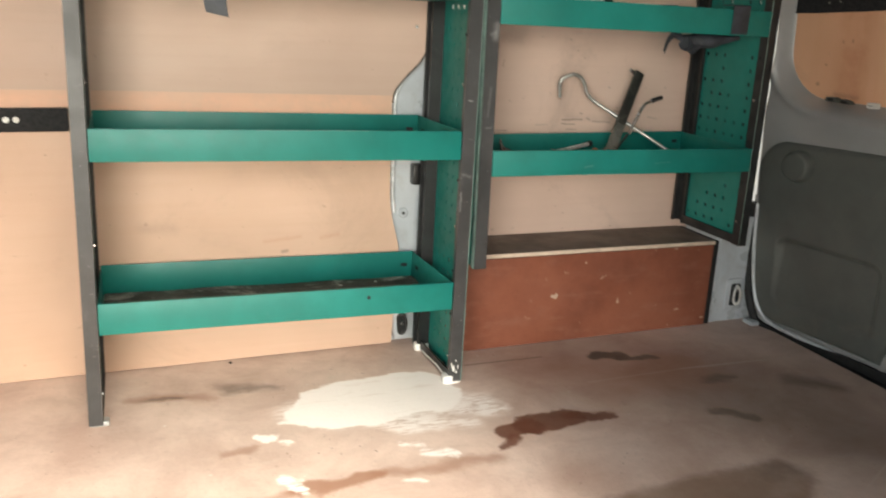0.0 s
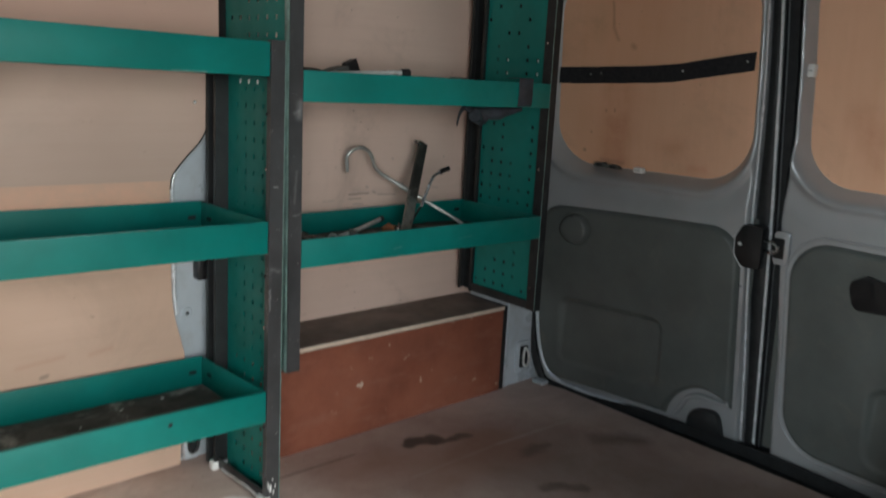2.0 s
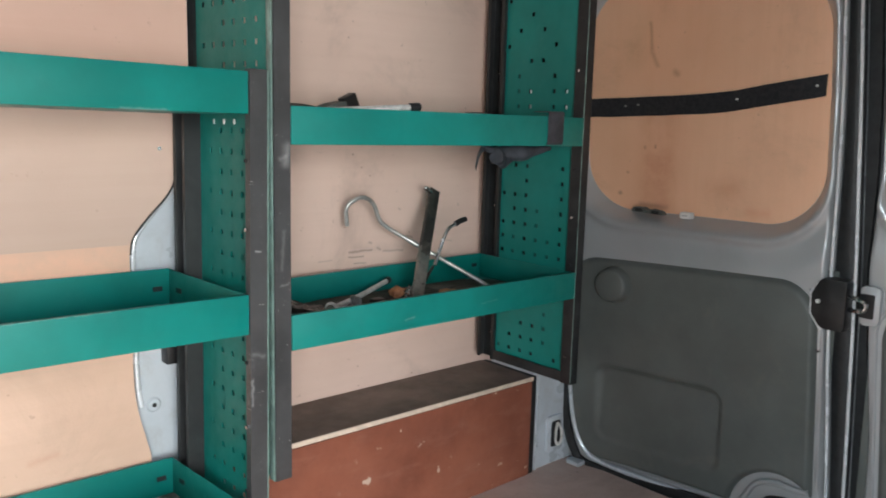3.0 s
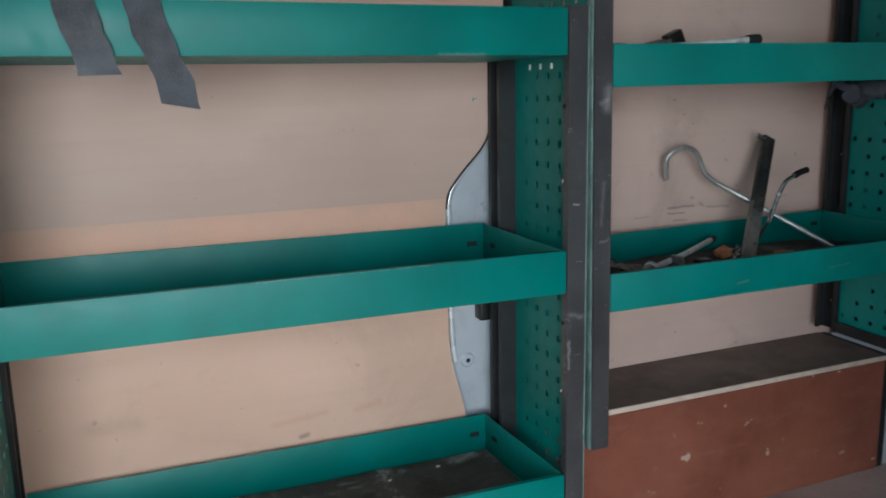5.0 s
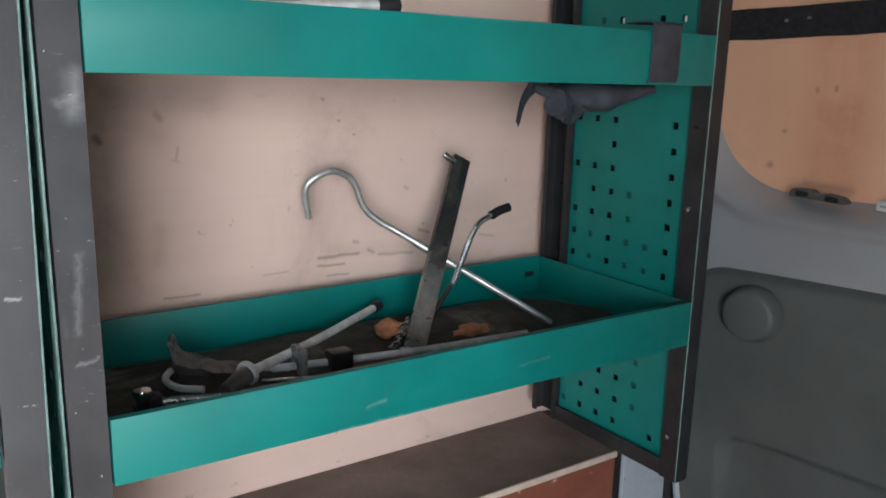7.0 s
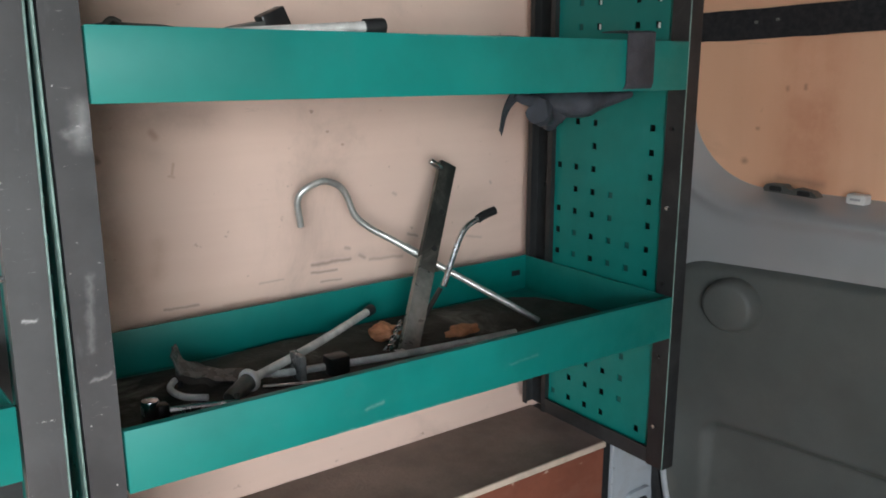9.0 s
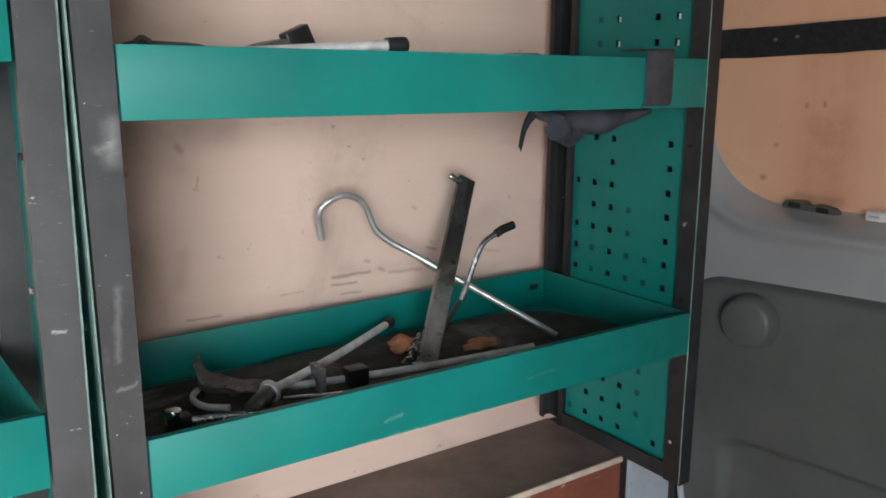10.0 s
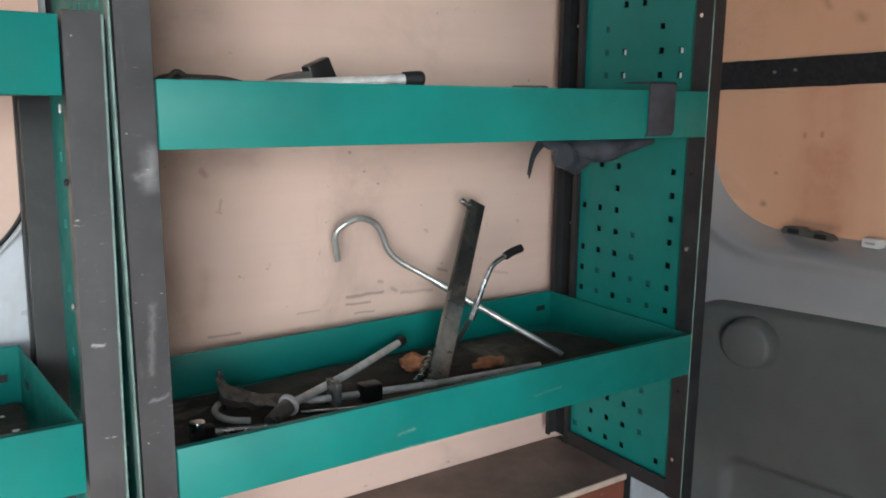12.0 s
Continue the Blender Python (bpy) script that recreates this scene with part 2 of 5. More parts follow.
def make_green(name="green_powder_coat"):
    m = Mat(name, 0.36)
    m.b.inputs["Specular IOR Level"].default_value = 0.45
    col = m.mix(m.ramp(m.noise(7, 5), 0.3, 0.7), (0.004, 0.150, 0.128), (0.007, 0.195, 0.170))
    dust = m.ramp(m.noise(26, 8, 0.75), 0.54, 0.82, 0, 0.11)
    col = m.mix(dust, col, (0.20, 0.30, 0.27))
    scuff = m.math("MULTIPLY", m.ramp(m.noise(1, 8, 0.8, (14, 60, 170)), 0.66, 0.72), m.ramp(m.noise(11, 3), 0.56, 0.68))
    col = m.mix(m.math("MULTIPLY", scuff, 0.5), col, (0.45, 0.55, 0.5))
    rubbed = m.wander(120, 0.008, (1, 1, 1))
    for pa, pb, r, soft, strength in TRAY_MARKS:
        col = m.spill(col, rubbed, pa, pb, r, soft, strength, (0.30, 0.42, 0.39))
    m.color(col)
    m.rough(m.ramp(m.noise(40, 6), 0.3, 0.75, 0.40, 0.56))
    m.bump(m.noise(420, 2), 0.00003).bump(m.noise(2.5, 1), 0.0004)
    return m.m


# rubbed places on the posts: a, b, radius, softness, strength
POST_MARKS = [
    ((0.798, 0, 0.762), (0.801, 0, 0.786), 0.003, 0.020, 0.34), ((0.788, 0, 0.768), (0.799, 0, 0.772), 0.001, 0.010, 0.30), ((0.733, 0, 0.648), (0.741, 0, 0.648), 0.0008, 0.003, 0.75),
    ((0.729, 0, 0.494), (0.747, 0, 0.489), 0.001, 0.010, 0.30),
    ((0.727, 0, 0.414), (0.727, 0, 0.454), 0.001, 0.005, 0.45), ((0.786, 0, 0.575), (0.803, 0, 0.580), 0.0006, 0.004, 0.35), ((0.790, 0, 0.600), (0.794, 0, 0.66), 0.001, 0.008, 0.22),
]


def make_post():
    m = Mat("grey_rack_post_paint", 0.42)
    m.b.inputs["Specular IOR Level"].default_value = 0.6
    col = m.mix(m.ramp(m.noise(10, 5), 0.3, 0.7), (0.034, 0.035, 0.037), (0.058, 0.060, 0.063))
    smear = m.ramp(m.noise(1, 7, 0.7, (38, 38, 9)), 0.56, 0.78, 0, 0.3)
    col = m.mix(smear, col, (0.22, 0.23, 0.24))
    scratch = m.math("MULTIPLY", m.ramp(m.noise(1, 5, 0.8, (60, 60, 240)), 0.625, 0.68), m.ramp(m.noise(13, 3), 0.44, 0.58))
    col = m.mix(m.math("MULTIPLY", scratch, 0.8), col, (0.6, 0.6, 0.58))
    flecks = m.math("MULTIPLY", m.ramp(m.noise(210, 1), 0.735, 0.77), m.ramp(m.noise(21, 2), 0.50, 0.60))
    col = m.mix(m.math("MULTIPLY", flecks, 0.9), col, (0.62, 0.63, 0.62))
    worn = m.wander(110, 0.012, (1, 0, 1))
    for pa, pb, r, soft, strength in POST_MARKS:
        col = m.spill(col, worn, pa, pb, r, soft, strength, (0.50, 0.51, 0.51))
    m.color(col)
    m.rough(m.ramp(m.noise(30, 6), 0.3, 0.7, 0.34, 0.52))
    m.bump(m.noise(300, 2), 0.00008)
    return m.m


def make_ply(name, light, dark, grain=(2.0, 2.0, 40.0), stains=0.5, marks=(), flat=(1, 0, 1)):
    """Plywood: long grain across, worn and dirty in patches."""
    m = Mat(name, 0.62)
    g = m.noise(1.6, 5, 0.5, grain, 0.3)
    col = m.mix(m.ramp(m.noise(3.0, 4, 0.5), 0.25, 0.75), dark, light)
    col = m.mix(m.ramp(g, 0.4, 0.7, 0, 0.16), col, dark)
    fine = m.noise(9, 4, 0.6, tuple(4 * v for v in grain))
    col = m.mix(m.ramp(fine, 0.45, 0.75, 0, 0.10), col, dark)
    blotch = m.ramp(m.noise(4.2, 6, 0.68, distort=0.5), 0.5, 0.78, 0, 0.55 * stains)
    col = m.mix(blotch, col, tuple(v * 0.52 for v in dark))
    scuffs = m.math("MULTIPLY", m.ramp(m.noise(1, 7, 0.75, (9, 9, 90)), 0.62, 0.74), m.ramp(m.noise(6, 3), 0.54, 0.66))
    col = m.mix(m.math("MULTIPLY", scuffs, 0.45 * stains), col, (0.12, 0.085, 0.07))
    speck = m.math("MULTIPLY", m.ramp(m.noise(55, 2), 0.70, 0.80), 0.55 * stains)
    col = m.mix(speck, col, (0.16, 0.08, 0.05))
    if marks:
        place = m.wander(45, 0.007, flat)
        rubbed = m.ramp(m.noise(16, 6, 0.7), 0.30, 0.62, 0.35, 1.0)
        for pa, pb, r, soft, strength, colour in marks:
            col = m.spill(col, place, pa, pb, r, soft + 0.002, strength, colour, rubbed if r > 0.004 else None)
    m.color(col)
    m.rough(m.ramp(g, 0.3, 0.7, 0.5, 0.75))
    m.bump(g, 0.0002).bump(m.noise(260, 2), 0.0002)
    return m.m


def make_floor():
    m = Mat("worn_floor_covering", 0.55)
    col = m.mix(m.ramp(m.noise(5, 7, 0.65, distort=0.4), 0.28, 0.72), (0.47, 0.345, 0.295), (0.68, 0.54, 0.475))
    col = m.mix(m.ramp(m.noise(1, 6, 0.7, (9, 34, 9)), 0.5, 0.8, 0, 0.5), col, (0.60, 0.51, 0.45))
    col = m.mix(m.ramp(m.noise(2.2, 5, 0.6), 0.48, 0.72, 0, 0.45), col, (0.35, 0.22, 0.17))
    col = m.mix(m.ramp(m.noise(70, 4, 0.7), 0.55, 0.8, 0, 0.3), col, (0.20, 0.15, 0.125))
    fine = m.ramp(m.noise(1, 8, 0.78, (60, 130, 60)), 0.52, 0.74, 0, 0.30)
    col = m.mix(fine, col, (0.34, 0.245, 0.20))
    grit = m.math("MULTIPLY", m.ramp(m.noise(75, 2), 0.68, 0.73), m.ramp(m.noise(3.5, 3), 0.45, 0.6))
    col = m.mix(m.math("MULTIPLY", grit, 0.7), col, (0.13, 0.09, 0.07))
    crumbs = m.ramp(m.noise(58, 1), 0.765, 0.79)
    col = m.mix(m.math("MULTIPLY", crumbs, 0.6), col, (0.72, 0.70, 0.66))
    moved = m.wander(11, 0.09, (1, 1, 0), 0.56)
    colours = {"umber": (0.195, 0.122, 0.082), "pale": (0.90, 0.855, 0.835), "rust": (0.135, 0.047, 0.027), "tan": (0.295, 0.15, 0.097), "dark": (0.085, 0.062, 0.050), "line": (0.55, 0.47, 0.41), "grime": (0.22, 0.128, 0.094), "red": (0.30, 0.135, 0.090)}
    swept = m.ramp(m.noise(1, 7, 0.62, (26, 95, 1), 0.35), 0.36, 0.56, 0.12, 1.0)
    brushed = m.ramp(m.noise(1, 6, 0.6, (16, 60, 1), 0.5), 0.28, 0.46, 0.72, 1.0)
    calm = m.wander(15, 0.065, (1, 1, 0), 0.66)
    stained = m.ramp(m.noise(9, 6, 0.65), 0.30, 0.62, 0.72, 1.0)
    col = m.pool(col, calm, OIL_POOL, 0.034, 0.80, colours["umber"], stained)
    for ax, ay, bx, by, r, soft, strength, tone in SPILLS:
        gaps = {"smear": swept, "pale": brushed}.get(tone)
        col = m.spill(col, calm if tone == "rust" else moved, (ax, ay, 0), (bx, by, 0), r, soft, strength, colours["pale" if tone == "smear" else tone], gaps)
    straight = m.wander(9, 0.006, (1, 1, 0))
    for ax, ay, bx, by, r, soft, strength, tone in SEAMS:
        col = m.spill(col, straight, (ax, ay, 0), (bx, by, 0), r, soft, strength, colours[tone])
    m.color(col)
    m.rough(m.ramp(m.noise(8, 6), 0.3, 0.7, 0.42, 0.72))
    m.bump(m.noise(90, 5), 0.0008).bump(m.noise(6, 3), 0.0015)
    return m.m


# the old oil stain, corner by corner
OIL_POOL = [(0.781, 0.641), (1.227, 0.668), (1.256, 0.591), (1.108, 0.465), (1.013, 0.438), (0.77, 0.425), (0.735, 0.504)]
# spills and worn places on the floor: a to b, radius, softness, strength, colour
SPILLS = [
    # two broad soft bands, darker brown towards the rear doors
    (1.10, 1.22, 1.66, 0.62, 0.24, 0.36, 0.40, "grime"),
    (1.32, 0.95, 1.66, 0.30, 0.14, 0.28, 0.40, "dark"),
    (0.95, 1.16, 1.30, 1.05, 0.09, 0.16, 0.50, "red"),
    (0.782, 0.632, 0.800, 0.560, 0.010, 0.03, 0.60, "dark"),
    (1.190, 0.630, 1.225, 0.615, 0.020, 0.06, 0.45, "dark"),
    (0.985, 0.562, 1.020, 0.550, 0.010, 0.02, 0.55, "dark"),
    (0.760, 0.600, 0.690, 0.570, 0.010, 0.05, 0.40, "dark"),
    (0.225, 0.805, 0.32, 0.815, 0.012, 0.02, 0.60, "tan"),
    (0.32, 0.822, 0.46, 0.827, 0.019, 0.02, 0.85, "tan"),
    (0.46, 0.827, 0.70, 0.838, 0.014, 0.03, 0.65, "tan"),
    (0.215, 0.985, 0.27, 0.988, 0.013, 0.02, 0.60, "tan"),
    (0.38, 1.10, 0.62, 1.04, 0.050, 0.05, 0.70, "smear"),
    (0.66, 1.09, 0.765, 1.030, 0.048, 0.04, 0.85, "smear"),
    (0.56, 1.00, 0.70, 0.965, 0.026, 0.03, 0.75, "smear"),
    (0.47, 1.125, 0.645, 1.135, 0.098, 0.012, 0.96, "pale"),
    (0.385, 1.085, 0.50, 1.065, 0.045, 0.012, 0.94, "pale"),
    (0.335, 1.065, 0.40, 1.055, 0.010, 0.012, 0.92, "pale"),
    (0.285, 1.020, 0.315, 1.012, 0.010, 0.010, 0.90, "pale"),
    (0.325, 0.995, 0.345, 0.985, 0.004, 0.008, 0.80, "pale"),
    (0.535, 0.930, 0.580, 0.915, 0.008, 0.012, 0.85, "smear"),
    (0.585, 0.885, 0.640, 0.858, 0.013, 0.012, 0.95, "smear"),
    (0.515, 0.793, 0.535, 0.788, 0.008, 0.012, 0.7, "pale"),
    (0.300, 0.870, 0.320, 0.845, 0.012, 0.012, 0.85, "smear"),
    (0.315, 0.840, 0.330, 0.812, 0.009, 0.010, 0.85, "smear"),
    (0.765, 0.908, 0.82, 0.925, 0.027, 0.010, 0.92, "rust"),
    (0.82, 0.926, 0.910, 0.932, 0.037, 0.010, 0.92, "rust"),
    (0.91, 0.934, 0.995, 0.919, 0.018, 0.010, 0.92, "rust"),
    (0.725, 0.858, 0.772, 0.882, 0.011, 0.012, 0.90, "rust"),
    (1.14, 1.205, 1.19, 1.180, 0.024, 0.015, 0.95, "dark"),
    (1.19, 1.170, 1.28, 1.145, 0.015, 0.015, 0.92, "dark"),
    (0.065, 1.265, 0.20, 1.230, 0.017, 0.04, 0.72, "tan"),
    (0.09, 1.250, 0.14, 1.240, 0.010, 0.02, 0.60, "dark"),
    (0.25, 1.258, 0.35, 1.238, 0.014, 0.03, 0.55, "dark"),
    (1.32, 1.015, 1.40, 1.000, 0.016, 0.03, 0.60, "dark"),
    (1.52, 0.96, 1.60, 0.89, 0.024, 0.05, 0.60, "dark"),
    (1.23, 0.865, 1.31, 0.820, 0.013, 0.02, 0.65, "dark"),
    (1.05, 1.00, 1.35, 1.12, 0.040, 0.10, 0.35, "tan"),
]
# straight scratches and joints in the floor
SEAMS = [
    (1.04, 1.072, 1.30, 1.077, 0.0016, 0.004, 0.35, "line"),
    (1.30, 1.077, 1.62, 1.062, 0.0022, 0.004, 0.6, "line"),
    (0.80, 1.236, 1.00, 1.232, 0.0022, 0.004, 0.8, "dark"),
    (0.95, 0.35, 1.45, 0.60, 0.0018, 0.003, 0.35, "line"),
]

def make_film(name="brown_film_faced_ply", k=1.0, faded=0.0):
    m = Mat(name, 0.45)
    col = m.mix(m.ramp(m.noise(4, 6, 0.65), 0.3, 0.7), tuple(k * v for v in (0.185, 0.058, 0.034)), tuple(k * v for v in (0.285, 0.098, 0.058)))
    col = m.mix(m.ramp(m.noise(1, 7, 0.7, (6, 6, 22)), 0.5, 0.78, 0, 0.35), col, (0.38, 0.20, 0.145))
    if faded:
        col = m.mix(m.ramp(m.noise(7, 6, 0.7), 0.25, 0.70, 0.3 * faded, faded), col, (0.62, 0.36, 0.265))
    chips = m.math("MULTIPLY", m.ramp(m.noise(30, 4, 0.6), 0.665, 0.71), m.ramp(m.noise(5, 3), 0.46, 0.6))
    col = m.mix(m.math("MULTIPLY", chips, 0.8), col, (0.62, 0.48, 0.38))
    col = m.mix(m.ramp(m.noise(90, 4), 0.55, 0.8, 0, 0.3), col, (0.12, 0.05, 0.03))
    m.color(col)
    m.rough(m.ramp(m.noise(12, 5), 0.3, 0.7, 0.35, 0.6))
    m.bump(m.noise(60, 3), 0.0004)
    return m.m


def make_van_paint():
    """Silver-grey body paint, dull with a film of dust."""
    m = Mat("grey_van_paint", 0.34, 0.4)
    col = m.mix(m.ramp(m.noise(4, 3, 0.5), 0.25, 0.75), (0.40, 0.408, 0.415), (0.475, 0.483, 0.49))
    col = m.mix(m.ramp(m.noise(9, 3, 0.5), 0.45, 0.8, 0, 0.25), col, (0.27, 0.265, 0.25))
    m.color(col)
    m.rough(m.ramp(m.noise(7, 3, 0.5), 0.3, 0.7, 0.30, 0.42))
    return m.m


# smudges and darker patches on wall sheet and window boards: a, b, radius, softness, strength, colour
DARK_BROWN, RUSTY = (0.13, 0.095, 0.08), (0.42, 0.13, 0.06)
STAIN = (0.36, 0.215, 0.14)
WALL_MARKS = [
    ((1.143, 0, 0.548), (1.203, 0, 0.5485), 0.0012, 0.004, 0.80, DARK_BROWN), ((1.142, 0, 0.538), (1.181, 0, 0.5365), 0.0008, 0.004, 0.85, DARK_BROWN), ((1.157, 0, 0.523), (1.187, 0, 0.5215), 0.0006, 0.003, 0.75, DARK_BROWN),
    ((1.235, 0, 0.543), (1.288, 0, 0.540), 0.0010, 0.006, 0.60, DARK_BROWN), ((1.299, 0, 0.571), (1.315, 0, 0.566), 0.0008, 0.004, 0.75, DARK_BROWN), ((1.196, 0, 0.565), (1.202, 0, 0.563), 0.0015, 0.004, 0.50, DARK_BROWN),
    ((1.218, 0, 0.551), (1.226, 0, 0.547), 0.0012, 0.005, 0.60, DARK_BROWN), ((1.068, 0, 0.535), (1.102, 0, 0.536), 0.0004, 0.003, 0.50, DARK_BROWN), ((0.945, 0, 0.5235), (0.986, 0, 0.522), 0.0006, 0.003, 0.80, DARK_BROWN),
    ((1.019, 0, 0.514), (1.078, 0, 0.514), 0.0010, 0.006, 0.45, STAIN), ((1.405, 0, 0.554), (1.434, 0, 0.548), 0.0006, 0.005, 0.45, DARK_BROWN), ((1.16, 0, 0.556), (1.29, 0, 0.549), 0.006, 0.022, 0.26, DARK_BROWN),
    ((0.946, 0, 0.736), (0.950, 0, 0.731), 0.0035, 0.006, 0.60, STAIN), ((0.968, 0, 0.698), (0.966, 0, 0.686), 0.0010, 0.003, 0.70, STAIN), ((0.962, 0, 0.684), (0.968, 0, 0.682), 0.0008, 0.003, 0.60, STAIN),
    ((0.880, 0, 0.712), (0.884, 0, 0.708), 0.0035, 0.004, 0.70, DARK_BROWN), ((1.275, 0, 0.633), (1.279, 0, 0.630), 0.0015, 0.004, 0.40, DARK_BROWN), ((1.451, 0, 0.634), (1.453, 0, 0.631), 0.0012, 0.004, 0.50, DARK_BROWN),
    # broad softer patches too: below the tray, beside the post, upper left
    ((0.900, 0, 0.760), (1.010, 0, 0.752), 0.018, 0.050, 0.34, DARK_BROWN), ((0.905, 0, 0.725), (0.950, 0, 0.712), 0.012, 0.045, 0.24, DARK_BROWN), ((0.945, 0, 0.605), (0.940, 0, 0.570), 0.006, 0.024, 0.42, STAIN),
    ((0.895, 0, 0.620), (0.918, 0, 0.540), 0.010, 0.050, 0.46, STAIN), ((0.860, 0, 0.55), (0.862, 0, 0.83), 0.036, 0.07, 0.40, DARK_BROWN), ((0.845, 0, 0.7445), (0.868, 0, 0.7445), 0.005, 0.002, 0.75, DARK_BROWN),
    ((0.90, 0, 0.515), (1.08, 0, 0.506), 0.006, 0.016, 0.35, STAIN), ((0.855, 0, 0.90), (0.960, 0, 0.925), 0.016, 0.060, 0.34, DARK_BROWN), ((0.93, 0, 0.870), (0.99, 0, 0.880), 0.008, 0.030, 0.24, STAIN),
]
FRESH = (0.76, 0.44, 0.31)
LOW_MARKS = [
    ((-0.80, 0, 0.595), (0.62, 0, 0.590), 0.030, 0.030, 0.75, FRESH), ((0.36, 0, 0.285), (0.44, 0, 0.292), 0.002, 0.014, 0.30, RUSTY), ((0.49, 0, 0.287), (0.53, 0, 0.292), 0.002, 0.016, 0.30, RUSTY),
    ((0.40, 0, 0.258), (0.41, 0, 0.260), 0.003, 0.006, 0.6, DARK_BROWN), ((0.10, 0, 0.330), (0.16, 0, 0.325), 0.010, 0.030, 0.22, DARK_BROWN), ((0.50, 0, 0.115), (0.56, 0, 0.12), 0.008, 0.025, 0.30, DARK_BROWN),
    ((0.30, 0, 0.45), (0.60, 0, 0.44), 0.020, 0.060, 0.14, DARK_BROWN), ((0.05, 0, 0.11), (0.55, 0, 0.13), 0.006, 0.03, 0.20, DARK_BROWN),
]
SEAM_MARKS = [((0.325, 0, 0.905), (0.355, 0, 0.908), 0.0018, 0.004, 0.75, DARK_BROWN), ((0.20, 0, 0.903), (0.30, 0, 0.9035), 0.0004, 0.003, 0.5, RUSTY)]
WINDOW_MARKS = [
    ((0, 1.135, 0.65), (0, 1.14, 0.74), 0.016, 0.06, 0.42, RUSTY), ((0, 1.12, 0.72), (0, 1.125, 0.84), 0.020, 0.07, 0.25, RUSTY), ((0, 1.172, 0.992), (0, 1.177, 1.045), 0.0015, 0.010, 0.6, (0.22, 0.10, 0.05)), ((0, 1.158, 0.955), (0, 1.172, 0.985), 0.002, 0.014, 0.5, (0.24, 0.11, 0.06)), ((0, 1.113, 0.937), (0, 1.116, 0.940), 0.004, 0.016, 0.5, (0.24, 0.11, 0.06)),
    ((0, 1.21, 0.97), (0, 1.20, 1.05), 0.020, 0.050, 0.22, (0.45, 0.30, 0.16)), ((0, 0.90, 0.652), (0, 0.94, 0.650), 0.006, 0.02, 0.28, (0.62, 0.12, 0.08)),
    ((0, 1.185, 0.648), (0, 1.125, 0.644), 0.003, 0.014, 0.4, (0.16, 0.08, 0.06)), ((0, 1.237, 0.668), (0, 1.236, 0.669), 0.003, 0.008, 0.6, (0.15, 0.07, 0.05)),
    ((0, 1.175, 0.66), (0, 1.17, 0.84), 0.012, 0.06, 0.34, RUSTY), ((0, 1.155, 0.776), (0, 1.155, 0.780), 0.0015, 0.005, 0.7, (0.22, 0.09, 0.05)),
    ((0, 1.180, 0.774), (0, 1.180, 0.777), 0.0015, 0.005, 0.6, (0.22, 0.09, 0.05)), ((0, 1.219, 0.717), (0, 1.220, 0.717), 0.0015, 0.005, 0.7, (0.22, 0.09, 0.05)), ((0, 0.98, 0.70), (0, 1.03, 0.69), 0.016, 0.05, 0.25, RUSTY), ((0, 0.55, 0.80), (0, 0.50, 0.72), 0.030, 0.06, 0.25, RUSTY),
]

GREEN = make_green()
POST = make_post()
# Post paint darkened: shade of the recessed back posts put into the colour.
POST_SHADED = plain("shaded_post_paint", (0.017, 0.018, 0.019), 0.5, vary=0.3, scale=12, bump=0.0002, dirt=(0.06, 0.06, 0.058), dirt_amount=0.35)
PLY_LOW = make_ply("plywood_lower_sheet", (0.66, 0.455, 0.345), (0.57, 0.385, 0.285), stains=0.6, marks=LOW_MARKS)
PLY_MID = make_ply("plywood_grey_sheet", (0.59, 0.43, 0.35), (0.51, 0.365, 0.295), stains=0.3)
PLY_TOP = make_ply("plywood_upper_sheet", (0.67, 0.43, 0.345), (0.59, 0.365, 0.285), stains=0.4, marks=SEAM_MARKS)
PLY_REAR = make_ply("plywood_wall_sheet", (0.715, 0.525, 0.44), (0.61, 0.44, 0.365), stains=0.95, marks=WALL_MARKS)
PLY_DOOR = make_ply("plywood_window_sheet", (0.80, 0.475, 0.305), (0.70, 0.39, 0.238), grain=(2, 40, 2), stains=0.6, marks=WINDOW_MARKS, flat=(0, 1, 1))
PLY_EDGE = plain("raw_plywood_edge", (0.62, 0.50, 0.40), 0.75, vary=0.12, scale=60, bump=0.0006)
FILM = make_film()
# Brown film of the other arch box, brightened in colour for light on it.
FILM_LIT = make_film("lit_film_faced_ply", 2.3, 0.48)
FILM_TOP = plain("dusty_brown_ply_top", (0.185, 0.135, 0.11), 0.7, vary=0.25, scale=9, bump=0.0006, dirt=(0.26, 0.20, 0.17), dirt_amount=0.5)
# Dusty top lightened in colour to make up for missing light there.
TOP_LIT = plain("lit_dusty_ply_top", (0.36, 0.29, 0.255), 0.7, vary=0.22, scale=9, bump=0.0006, dirt=(0.44, 0.39, 0.35), dirt_amount=0.5)
FLOOR = make_floor()
BODY = make_van_paint()
SILVER = plain("silver_blue_van_paint", (0.52, 0.56, 0.60), 0.35, 0.15, vary=0.08, scale=6, bump=0.0001, dirt=(0.3, 0.28, 0.26), dirt_amount=0.3)
WHITE = plain("white_van_paint", (0.72, 0.75, 0.78), 0.3, vary=0.05, scale=4, bump=0.0)
TRIM = plain("dark_grey_door_trim", (0.098, 0.106, 0.099), 0.48, vary=0.12, scale=7, bump=0.0004, grain=320, dirt=(0.15, 0.14, 0.12), dirt_amount=0.4)
# Body paint made paler, so the highlight of rolled edges is in the colour.
EDGE_GLINT = plain("door_edge_glint_paint", (0.70, 0.72, 0.74), 0.22, 0.2, vary=0.05, scale=8, bump=0.0)
